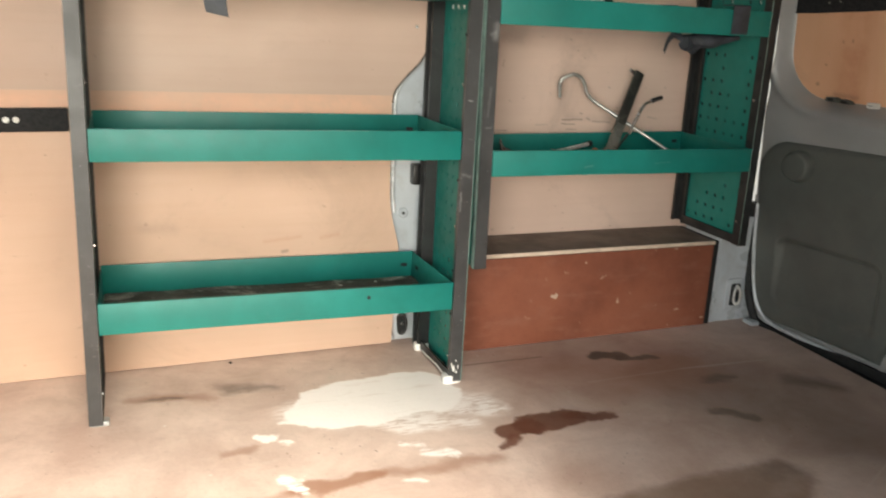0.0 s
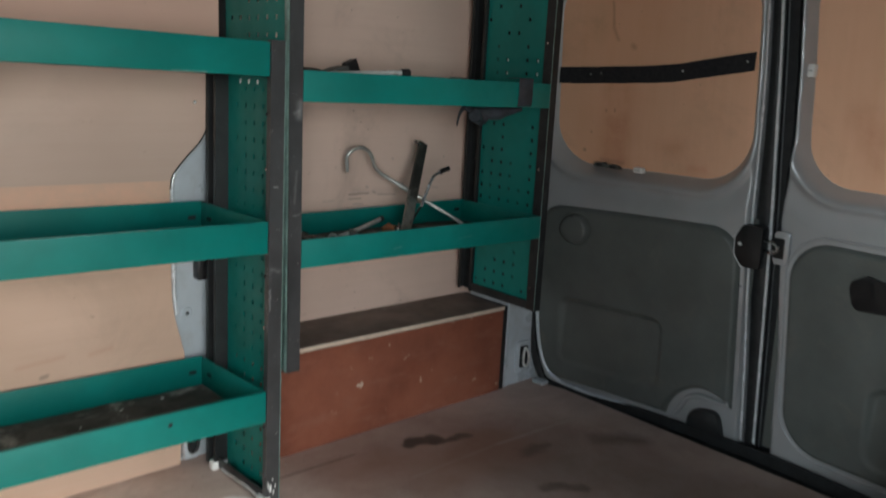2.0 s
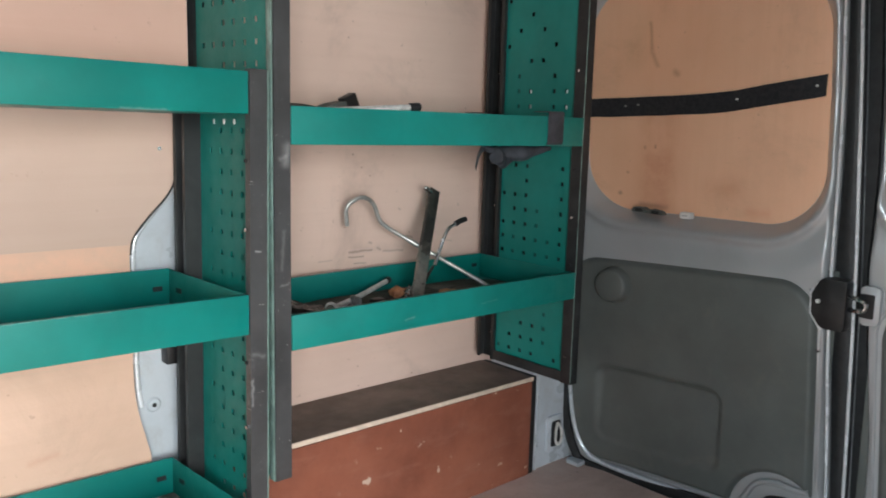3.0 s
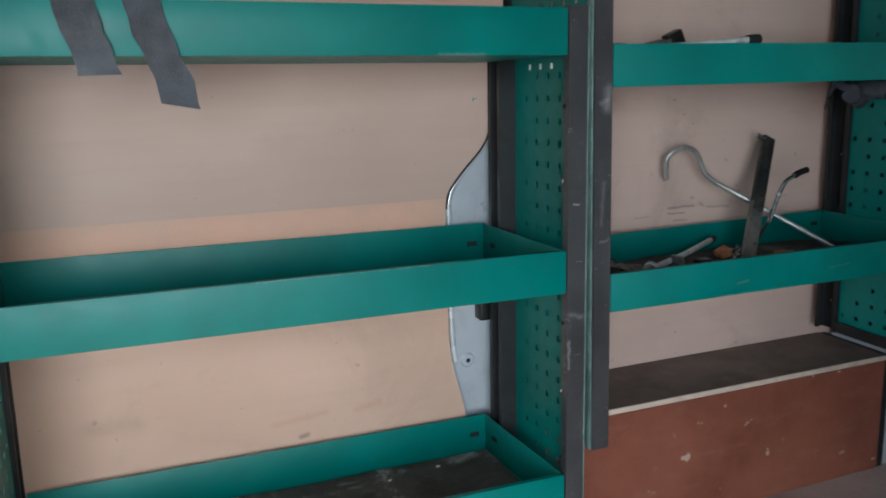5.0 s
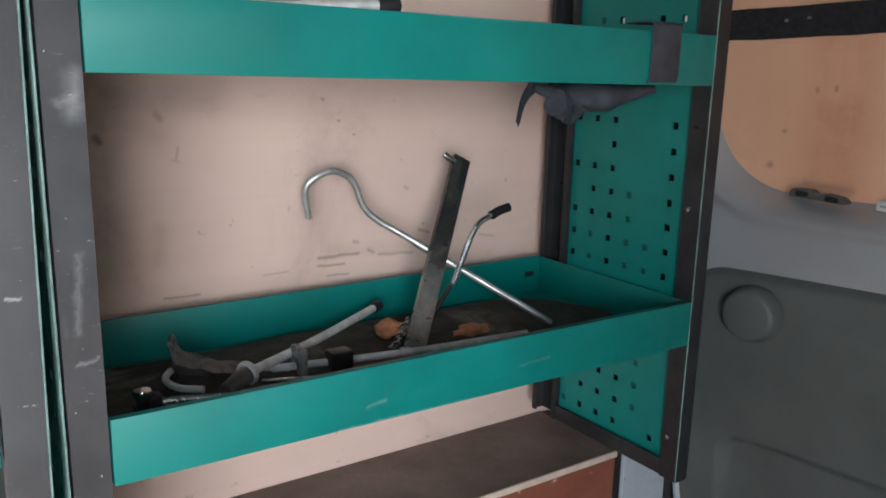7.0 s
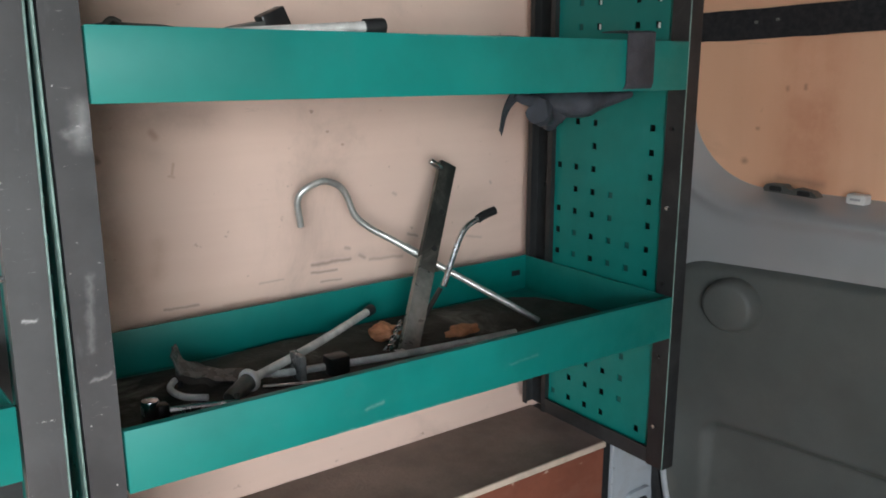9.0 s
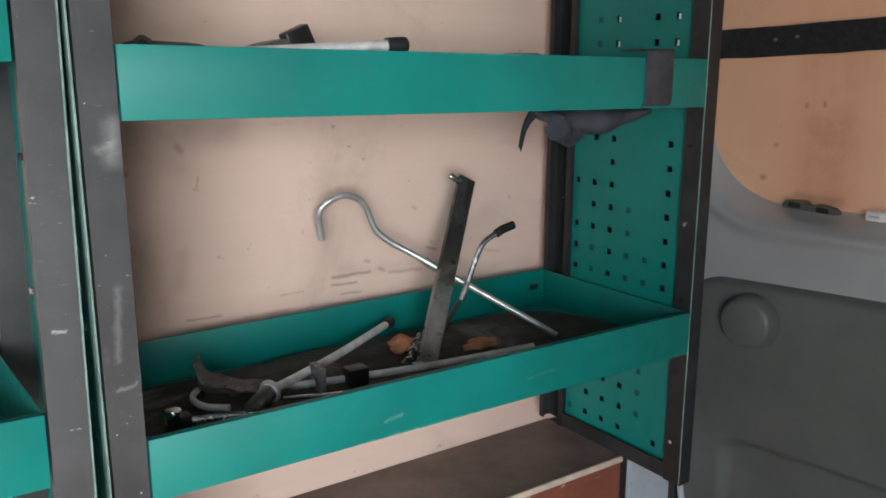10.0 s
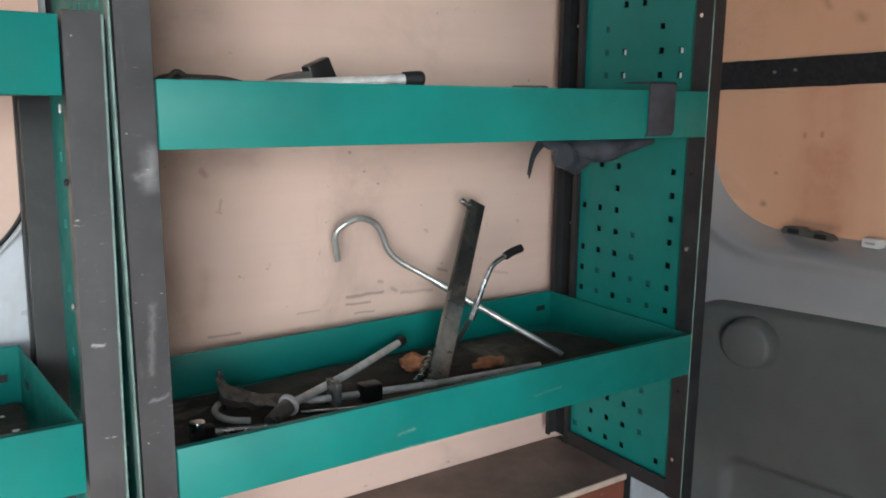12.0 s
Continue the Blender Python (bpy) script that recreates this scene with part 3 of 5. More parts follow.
RUBBER = plain("black_rubber", (0.012, 0.013, 0.014), 0.55, vary=0.3, scale=30, bump=0.0003)
SEAL = plain("blue_grey_door_seal", (0.10, 0.13, 0.16), 0.5, vary=0.25, scale=20, bump=0.0003)
BLACK = plain("black_plastic", (0.010, 0.010, 0.011), 0.4, vary=0.3, scale=20, bump=0.0002)
WEB = plain("black_webbing", (0.012, 0.012, 0.014), 0.8, vary=0.2, scale=60, bump=0.0006, grain=600)
SCRAP = plain("smoky_plastic", (0.055, 0.057, 0.055), 0.25, vary=0.4, scale=40, bump=0.0015, grain=90)
# Panel green deepened to carry the shade seen inside dim holes.
BLIND = plain("shaded_hole_green", (0.004, 0.070, 0.060), 0.5, vary=0.2, scale=20, bump=0.0001)
BARE = plain("worn_pale_green_edge", (0.17, 0.26, 0.235), 0.45, vary=0.35, scale=30, bump=0.0002)
TAPE = plain("dark_cloth_tape", (0.040, 0.045, 0.056), 0.5, vary=0.35, scale=30, bump=0.0006, grain=500)
STEEL = plain("dull_galvanised_steel", (0.72, 0.72, 0.70), 0.40, 0.35, vary=0.25, scale=35, bump=0.0003, dirt=(0.2, 0.17, 0.14), dirt_amount=0.4)
ZINC = plain("dull_zinc_rod", (0.46, 0.46, 0.44), 0.38, 0.65, vary=0.25, scale=35, bump=0.0003, dirt=(0.2, 0.17, 0.14), dirt_amount=0.4)
WORN = plain("worn_grey_steel", (0.20, 0.195, 0.18), 0.36, 0.5, vary=0.35, scale=30, bump=0.0003)
CHROME = plain("bright_steel", (0.62, 0.63, 0.64), 0.2, 1.0, vary=0.12, scale=30, bump=0.0)
DARK_STEEL = plain("black_painted_steel", (0.030, 0.030, 0.028), 0.4, 0.3, vary=0.35, scale=25, bump=0.0003, dirt=(0.25, 0.24, 0.2), dirt_amount=0.5)
MAT = plain("dusty_rubber_mat", (0.036, 0.031, 0.025), 0.8, vary=0.5, scale=14, bump=0.0015, dirt=(0.25, 0.23, 0.20), dirt_amount=0.75)
DUSTY_MAT = plain("pale_dusty_rubber_mat", (0.050, 0.046, 0.040), 0.85, vary=0.55, scale=11, bump=0.0015, dirt=(0.40, 0.385, 0.36), dirt_amount=0.85)
TERRACOTTA = plain("orange_wood_chip", (0.50, 0.21, 0.10), 0.75, vary=0.3, scale=50, bump=0.001)
CLIP = plain("white_plastic", (0.75, 0.75, 0.73), 0.45, vary=0.08, scale=40, bump=0.0)
CLEAR = plain("clouded_plastic_film", (0.20, 0.205, 0.20), 0.25, vary=0.3, scale=40, bump=0.0015, grain=90)
BOUNCE_GROUND = plain("pale_bounce_ground", (0.26, 0.25, 0.235), 0.85, vary=0.2, scale=3, bump=0.003, grain=90)
LINING = plain("grey_roof_paint", (0.12, 0.12, 0.122), 0.7, vary=0.08, scale=4, bump=0.0003)

# ---- large structure ----
WALL_L, WALL_R = 1.411, 1.482
ROOF, BACK, FRONT, NEAR = 1.34, 1.83, -1.15, -0.12


def structure(name, bm, material, label, category):
    return solo(name, bm, material, label, category, kind="structure", smooth=False)


# Ground out of view, given a pale grey that bounces light into the van.
bm = bmesh.new()
bmesh.ops.create_grid(bm, x_segments=1, y_segments=1, size=400, matrix=Matrix.Translation((0, 0, -0.56)))
structure("ground", bm, BOUNCE_GROUND, "unseen pale ground that bounces light into the van", "ground")
structure("floor", box(FRONT, 1.705, NEAR, 1.50, -0.022, 0.0), FLOOR, "worn brown van floor with spills and a pale patch", "floor")
structure("sill_rear", box(1.7055, 1.90, NEAR, 1.52, -0.05, -0.012, 0.004), RUBBER, "black rubber sill below the rear doors", "sill")
structure("ceiling", box(FRONT - 0.04, BACK + 0.1, NEAR - 0.06, 1.60, ROOF, ROOF + 0.03), LINING, "grey painted van roof", "ceiling")
# Never in view; kept white so it bounces light onto the rear doors.
structure("wall_bulkhead", box(FRONT - 0.04, FRONT, NEAR - 0.06, 1.56, -0.05, ROOF - 0.002), WHITE, "unseen added bulkhead, white to bounce light onto the rear doors", "wall")

# far side wall: an outer skin and the sheets that line it
far_wall = structure("wall_north", box(FRONT, BACK + 0.08, 1.53, 1.56, -0.05, ROOF - 0.002), BODY, "van side wall lined with plywood sheets", "wall")
EDGE_LOW = [(0.668, 0.002), (0.674, 0.12), (0.682, 0.235), (0.676, 0.275), (0.662, 0.335), (0.657, 0.39), (0.657, 0.50), (0.657, 0.600)]
EDGE_MID = [(0.657, 0.606), (0.664, 0.630), (0.690, 0.662), (0.722, 0.695), (0.737, 0.725), (0.741, 0.77)]
low_edge = [(p.x, p.z) for p in smooth_line([(x, 0, z) for x, z in EDGE_LOW], 4)]
mid_edge = [(p.x, p.z) for p in smooth_line([(x, 0, z) for x, z in EDGE_MID], 5)]
part("panel", slab([(FRONT, 0.002), *low_edge, (0.659, 0.617), (0.30, 0.622), (0.06, 0.626), (FRONT, 0.634)], "y", WALL_L, WALL_L + 0.012), PLY_LOW, far_wall, "tan plywood sheet", smooth=False)
part("panel", slab([(FRONT, 0.628), (0.06, 0.620), (0.30, 0.616), (0.657, 0.600), *mid_edge, (0.742, 0.905), (FRONT, 0.905)], "y", WALL_L + 0.0007, WALL_L + 0.012), PLY_MID, far_wall, "greyish plywood sheet", smooth=False)
part("panel", box(FRONT, 0.765, WALL_L - 0.0006, WALL_L + 0.012, 0.9003, ROOF - 0.004), PLY_TOP, far_wall, "pinkish plywood sheet", smooth=False)
part("panel", box(0.772, 1.62, WALL_R, WALL_R + 0.012, 0.20, ROOF - 0.004, 0.001), PLY_REAR, far_wall, "stained pale plywood sheet", smooth=False)
part("screw_head", cyl((0.712, WALL_L - 0.002, 0.772), (0.712, WALL_L + 0.002, 0.772), 0.0035, 10), CHROME, far_wall, "bright screw head")

# pressed metal pillar in the cut-out of the lining
pillar = structure("pillar_side", slab(round_poly([(0.600, 0.0, 0.0), (0.775, 0.0, 0.0), (0.775, ROOF - 0.01, 0.0), (0.600, ROOF - 0.01, 0.0)]), "y", WALL_L + 0.020, WALL_L + 0.075), SILVER, "silver-blue painted van pillar beside the lining", "pillar")
bead = [(p[0] + 0.0105, WALL_L + 0.0145, p[1]) for p in (EDGE_LOW[4:] + EDGE_MID)]
part("bead", tube(bead, 0.0048, 10, 4), EDGE_GLINT, pillar, "rolled silver edge")
part("gasket", tube([(x - 0.0095, WALL_L + 0.005, z) for x, _, z in bead[3:]], 0.0045, 8, 4), RUBBER, pillar, "black gasket along the cut edge")
part("dimple", cyl((0.697, WALL_L + 0.0205, 0.332), (0.697, WALL_L + 0.0165, 0.332), 0.014, 24, 0.010), SILVER, pillar, "pressed ring round a hole")
part("hole", cyl((0.697, WALL_L + 0.0175, 0.332), (0.697, WALL_L + 0.0155, 0.332), 0.004, 12), RUBBER, pillar)
part("clip", box(0.712, 0.735, WALL_L - 0.006, WALL_L + 0.021, 0.405, 0.455, 0.004), BLACK, pillar, "black plastic clip")
part("lashing_bracket", box(0.672, 0.706, WALL_L - 0.012, WALL_L + 0.020, 0.012, 0.090, 0.006), SILVER, pillar, "silver lashing bracket near the floor")
part("bracket_recess", slab(round_poly([(0.679, 0.030, 0.010), (0.702, 0.030, 0.010), (0.702, 0.084, 0.011), (0.679, 0.084, 0.011)]), "y", WALL_L - 0.0136, WALL_L - 0.0121), RUBBER, pillar, "dark hollow behind the loop")
part("bracket_bolt", cyl((0.691, WALL_L - 0.0165, 0.058), (0.691, WALL_L - 0.0137, 0.058), 0.0055, 6), CHROME, pillar, "bright bolt head")
part("lashing_loop", tube([(0.680, WALL_L - 0.014, 0.075), (0.690, WALL_L - 0.022, 0.082), (0.700, WALL_L - 0.020, 0.060), (0.696, WALL_L - 0.018, 0.035), (0.684, WALL_L - 0.016, 0.035), (0.680, WALL_L - 0.014, 0.075)], 0.0045, 8, 4), BLACK, pillar, "black lashing loop")

# corner post between the arch box and the rear doors
corner = structure("pillar_corner", slab(round_poly([(1.560, 0.0, 0.0), (1.712, 0.0, 0.0), (1.712, 0.30, 0.01), (1.560, 0.30, 0.01)]), "y", 1.322, 1.46, 0.002), SILVER, "silver-grey corner post beside the rear doors", "pillar")
part("upper_post", box(1.600, 1.690, 1.40, 1.52, 0.30, ROOF - 0.006, 0.006), BODY, corner)
part("recess_plate", slab(round_poly([(1.612, 0.035, 0.008), (1.668, 0.035, 0.008), (1.668, 0.125, 0.012), (1.612, 0.125, 0.012)]), "y", 1.314, 1.3215, 0.002), SILVER, corner, "pale pressed surround of a lashing eye")
part("recess", slab(round_poly([(1.624, 0.048, 0.006), (1.656, 0.048, 0.006), (1.656, 0.112, 0.008), (1.624, 0.112, 0.008)]), "y", 1.312, 1.3135), RUBBER, corner, "dark recess")
part("lashing_loop", tube([(1.640, 1.308, 0.108), (1.650, 1.304, 0.090), (1.650, 1.303, 0.064), (1.640, 1.303, 0.055), (1.630, 1.303, 0.064), (1.631, 1.305, 0.088), (1.640, 1.308, 0.108)], 0.0036, 8, 4), STEEL, corner, "steel lashing loop")
part("flange", box(1.566, 1.574, 1.312, 1.3215, 0.004, 0.29, 0.002), SILVER, corner, "bright folded flange")

# near side wall with the open side door
near_wall = structure("wall_south", box(0.800, BACK + 0.08, NEAR - 0.04, NEAR, -0.05, ROOF - 0.002), LINING, "van side wall behind the open side door", "wall")
part("front_section", box(FRONT, -0.60, NEAR - 0.04, NEAR, -0.05, ROOF - 0.002), LINING, near_wall, smooth=False)
part("header", box(-0.60, 0.800, NEAR - 0.04, NEAR, 1.28, ROOF - 0.002), LINING, near_wall, smooth=False)
JAMB = [(0.775, 0.004, 1.30), (0.768, 0.008, 1.00), (0.762, 0.012, 0.75), (0.758, 0.014, 0.55), (0.756, 0.012, 0.44), (0.758, 0.000, 0.30), (0.762, -0.018, 0.15), (0.768, -0.040, 0.0)]
door_post = structure("door_post", tube([(x + 0.045, y - 0.012, z) for x, y, z in JAMB], 0.040, 16, 5), WHITE, "white painted post of the side door opening", "door post")
part("outer_panel", ribbon([(x + 0.030, y - 0.110, z) for x, y, z in JAMB], (0.25, -1, 0), 0.17, 0.012, steps=5), WHITE, door_post, "white painted door jamb")
part("seal", tube([(x, y + 0.002, z) for x, y, z in JAMB], 0.011, 12, 5), SEAL, door_post, "blue-grey rubber door seal")
part("seal_lip", tube([(x - 0.004, y - 0.020, z) for x, y, z in JAMB], 0.009, 12, 5), SEAL, door_post, "blue-grey rubber seal lip")
part("seal_groove", tube([(x + 0.004, y - 0.010, z) for x, y, z in JAMB], 0.010, 10, 5), RUBBER, door_post, "dark seal groove")
part("catch", box(0.738, 0.764, -0.075, -0.045, 0.405, 0.440, 0.004), BODY, door_post, "grey door catch")
part("catch_pin", cyl((0.730, -0.060, 0.425), (0.750, -0.060, 0.425), 0.006, 12), DARK_STEEL, door_post)

# ---- wheel arch boxes ----
def sloped(bm):
    """The lid of the box falls a little towards the rear."""
    for v in bm.verts:
        if v.co.z > 0.1:
            v.co.z -= 0.006 * (v.co.x - 0.775) / 0.77
    return bm


arch = thing("wheel_arch_box", "brown film-faced plywood box over the wheel arch", "arch box", group="wheel arch boxes")
part("front_panel", sloped(box(0.775, 1.545, 1.312, 1.324, 0.001, 0.236, 0.001)), FILM, arch, "red-brown scuffed panel", smooth=False)
part("top_panel", sloped(box(0.775, 1.545, 1.3125, 1.481, 0.2365, 0.2475, 0.001)), FILM_TOP, arch, "dusty dark brown top", smooth=False)
part("edge_strip", sloped(box(0.776, 1.546, 1.3085, 1.3122, 0.2385, 0.2485, 0.0012)), PLY_EDGE, arch, "pale raw plywood edge")
part("end_panel", box(1.5455, 1.562, 1.314, 1.480, 0.001, 0.2400, 0.001), RUBBER, arch, "dark end board", smooth=False)
arch2 = thing("wheel_arch_box", "brown plywood box, coloured brighter as if lit, with pale raw edges", "arch box", (0.007, 0, 0.004), group="wheel arch boxes")
part("front_panel", box(0.848, 0.860, -0.118, 0.166, -0.0035, 0.266, 0.001), FILM_LIT, arch2, "scuffed brown panel, coloured brighter as if lit", smooth=False)
part("side_panel", box(0.8605, 1.62, 0.158, 0.170, -0.0035, 0.266, 0.001), FILM_LIT, arch2, smooth=False)
part("top_panel", box(0.848, 1.62, -0.118, 0.171, 0.2665, 0.2775, 0.001), TOP_LIT, arch2, "dusty top, coloured lighter for the light on it", smooth=False)
part("edge_strip", box(0.8435, 0.8478, -0.118, 0.172, 0.2650, 0.2785, 0.0012), PLY_EDGE, arch2, "pale raw plywood edge")
part("edge_strip", box(0.8435, 0.8478, 0.162, 0.173, -0.0035, 0.2648, 0.0012), PLY_EDGE, arch2, "pale raw plywood edge")

# ---- rear doors ----
DOOR_X = 1.748


def door_face(y, z):
    """The doors bow outwards at their middle and lean in towards the roof."""
    return 1.705 + 0.07 * (1 - ((y - 0.70) / 0.62) ** 2) - 0.05 * z


def seam_shift(z):
    return -0.042 * np.clip((0.52 - z) / 0.52, 0, 1)


# the two door edges and the bead between them, from the sill up
SEAM_Z = (0.0, 0.10, 0.25, 0.40, 0.57, 0.75, 0.90, 1.06, 1.32)


def edge_1(z):
    return np.interp(z, SEAM_Z, (0.716, 0.720, 0.729, 0.740, 0.746, 0.746, 0.750, 0.759, 0.773))


def edge_mid(z):
    return np.interp(z, SEAM_Z, (0.685, 0.688, 0.692, 0.697, 0.702, 0.712, 0.720, 0.731, 0.746))


def edge_2(z):
    return np.interp(z, SEAM_Z, (0.654, 0.660, 0.664, 0.679, 0.692, 0.688, 0.6945, 0.706, 0.722))


def seam_strip(left, right, x, bulge, thick=0.012):
    """A strip that fills the seam between two edges."""
    bm = bmesh.new()
    rows = []
    for z in np.linspace(-0.012, 1.305, 28):
        a, b = left(z), right(z)
        front = [(x - bulge * math.sin(math.pi * k / 6), a + (b - a) * k / 6, z) for k in range(7)]
        rows.append([bm.verts.new(p) for p in front + [(x + thick, b, z), (x + thick, a, z)]])
    for p, q in zip(rows, rows[1:]):
        for k in range(9):
            bm.faces.new((p[k], p[(k + 1) % 9], q[(k + 1) % 9], q[k]))
    bm.faces.new(rows[0][::-1])
    bm.faces.new(rows[-1])
    return bm


def bowed(me):
    for v in me.vertices:
        v.co.x += door_face(v.co.y, v.co.z) - DOOR_X
    return me


def body_height(outer, window, edge, pinned=None):
    def height(Y, Z):
        w = 1.0 if pinned is None else np.clip((pinned - Y) / 0.55, 0, 1)
        Ys = Y - (edge(Z) - (outer[1] if pinned is None else outer[0])) * w
        so, sw = sd_box(Ys, Z, *outer), sd_box(Y - (edge(Z) - edge(0.75)) * w, Z, *window)
        x = DOOR_X + 0.06 * step_up(-0.016, 0.003, so)
        x = x + 0.008 * step_up(0.105, 0.050, sw) + 0.044 * step_up(0.030, -0.004, sw) - 0.007 * np.exp(-((sw - 0.037) / 0.009) ** 2)
        return x
    return height


def trim_height(outline, notch, pocket, tilt=0.0, follow=0.55):
    def height(Y, Z):
        top = tilt * (1 - np.clip((Y - outline[0]) / (outline[1] - outline[0]), 0, 1))
        st = sd_box(Y - follow * seam_shift(Z), Z - top * step_up(0.3, 0.5, Z), *outline)
        st = np.maximum(st, notch[2] - np.hypot(Y - notch[0], (Z - notch[1]) * 0.92))
        x = DOOR_X - 0.014 + 0.026 * step_up(-0.016, 0.004, st) - 0.006 * step_up(-0.02, -0.12, st)
        sp = sd_box(Y, Z, *pocket)
        fade = 0.30 + 0.70 * step_up(pocket[2], pocket[3], Z)
        x = x + 0.016 * step_up(0.008, -0.008, sp) * fade
        return x
    return height


def door_sheet(name, parent, material, label, area, step, height):
    me = bowed(sheet_mesh(name, *area, step, height))
    me.materials.append(material)
    ob = new(name, me)
    ob.parent = parent
    return tagged(ob, label)


def door_part(name, bm, material, parent, label="", smooth=True):
    ob = part(name, bm, material, parent, label, smooth)
    bowed(ob.data)
    return ob


def door_seam(edge, x, r, z0=0.02, z1=1.29):
    return tube([(x, edge(z), z) for z in np.linspace(z0, z1, 16)], r, 8, 3)


def board(y0, y1, z0, z1, x0=1.795, x1=1.803):
    """A thin plywood board that follows the bow of the door."""
    bm = bmesh.new()
    for k in range(12):
        a, c = y0 + (y1 - y0) * k / 12, y0 + (y1 - y0) * (k + 1) / 12
        box(x0, x1, a, c, z0, z1, 0, bm)
    bmesh.ops.remove_doubles(bm, verts=bm.verts, dist=0.0001)
    inner = [f for f in bm.faces if abs(f.normal.y) > 0.9 and y0 + 0.001 < f.calc_center_median().y < y1 - 0.001]
    bmesh.ops.delete(bm, geom=inner, context="FACES")
    return bm


door_1 = thing("door_1", "grey rear van door with dark trim and boarded window", "door", kind="structure")
WIN1 = (0.791, 1.312, 0.634, 1.13, 0.115)
door_sheet("door_body", door_1, BODY, "grey painted pressed metal", (0.700, 1.335, -0.012, 1.312), 0.004, body_height((0.745, 1.36, -0.011, 1.31, 0.02), WIN1, edge_1, 1.30))
door_sheet("trim_panel", door_1, TRIM, "dark grey moulded trim panel", (0.735, 1.325, 0.002, 0.56), 0.005,
           trim_height((0.760, 1.338, 0.014, 0.520, 0.085), (0.818, 0.002, 0.098), (0.945, 1.238, 0.080, 0.262, 0.028), tilt=0.018))
door_part("trim_cap", cyl((1.736, 1.203, 0.461), (1.710, 1.203, 0.461), 0.044, 40, 0.036, bevel=0.005), TRIM, door_1, "round raised cap on the trim")
door_part("window_board", board(0.775, 1.335, 0.61, 1.25), PLY_DOOR, door_1, "stained orange plywood board in the window", smooth=False)
door_part("backing", board(0.66, 1.36, -0.03, 1.33, 1.812, 1.83), BODY, door_1, smooth=False)
door_part("catch_recess", slab(round_poly([(0.755, -0.010, 0.0), (0.858, -0.010, 0.0), (0.848, 0.060, 0.035), (0.776, 0.074, 0.03)]), "x", 1.728, 1.758, 0.003), RUBBER, door_1, "black lower catch recess")
door_part("catch_rim", tube([(1.738, 0.930, 0.004), (1.738, 0.902, 0.016), (1.738, 0.882, 0.045), (1.738, 0.860, 0.082), (1.738, 0.822, 0.098), (1.738, 0.780, 0.096), (1.738, 0.752, 0.100)], 0.0065, 8, 5), BODY, door_1, "grey rim round the catch")
door_part("latch", slab(round_poly([(0.702, 0.452, 0.006), (0.746, 0.452, 0.010), (0.765, 0.480, 0.012), (0.766, 0.518, 0.012), (0.750, 0.550, 0.010), (0.702, 0.550, 0.006)]), "x", 1.716, 1.750, 0.004), BLACK, door_1, "black door latch")
door_part("latch_rim", slab(round_poly([(0.743, 0.446, 0.004), (0.750, 0.446, 0.010), (0.771, 0.476, 0.014), (0.772, 0.522, 0.014), (0.752, 0.548, 0.006), (0.743, 0.548, 0.004)]), "x", 1.724, 1.7475, 0.003), EDGE_GLINT, door_1, "latch surround, painted bright for its lit rim")
door_part("latch_screw", cyl((1.712, 0.752, 0.505), (1.7165, 0.752, 0.505), 0.004, 10), STEEL, door_1)
door_part("edge_bead", door_seam(edge_1, 1.7475, 0.0032), EDGE_GLINT, door_1, "rolled edge of the door, painted pale as its highlight")
door_part("edge_seal", seam_strip(lambda z: edge_1(z) - 0.001, lambda z: edge_mid(z), 1.764, 0.006), RUBBER, door_1, "black seal between the doors")
door_part("mark", tube([(1.7465, 0.772, 0.395), (1.7465, 0.764, 0.403), (1.7460, 0.758, 0.396), (1.7455, 0.752, 0.404)], 0.0014, 6, 3), BLACK, door_1, "dark scratch mark")

def arc(y, z, r, a0, a1, n=6):
    return [(y + r * math.cos(radians(a0 + (a1 - a0) * k / n)), z + r * math.sin(radians(a0 + (a1 - a0) * k / n))) for k in range(n + 1)]


def rim(line, r=0.0055, x=DOOR_X - 0.001, follow=0.55):
    return tube([(x, y + follow * seam_shift(z), z) for y, z in line], r, 8, 3)


door_part("trim_rim", rim([(1.330, 0.36), (1.333, 0.20), *arc(1.250, 0.094, 0.083, 0, -90), (1.10, 0.010), (0.965, 0.010)], follow=0.0), BODY, door_1, "bright pressed rim round the trim")
door_part("trim_rim", rim([(0.757, 0.105), (0.756, 0.20), (0.756, 0.32), (0.756, 0.42), *arc(0.838, 0.455, 0.082, 180, 130, 3)], 0.004), BODY, door_1, "bright pressed rim round the trim")

door_2 = thing("door_2", "grey rear van door with black pull handle and boarded window", "door", kind="structure")
WIN2 = (0.07, 0.652, 0.655, 1.13, 0.105)
door_sheet("door_body", door_2, BODY, "grey painted pressed metal", (0.03, 0.725, -0.012, 1.312), 0.004, body_height((0.0, 0.684, -0.011, 1.31, 0.02), WIN2, edge_2))
door_sheet("trim_panel", door_2, TRIM, "dark grey moulded trim panel", (0.08, 0.668, 0.020, 0.56), 0.005,
           trim_height((0.06, 0.654, 0.038, 0.540, 0.10), (0.33, -0.30, 0.1), (0.115, 0.43, 0.08, 0.255, 0.03), follow=0.8))
door_part("window_board", board(0.05, 0.672, 0.63, 1.25), PLY_DOOR, door_2, "stained orange plywood board in the window", smooth=False)
door_part("backing", board(0.02, 0.655, -0.03, 1.33, 1.812, 1.83), BODY, door_2, smooth=False)
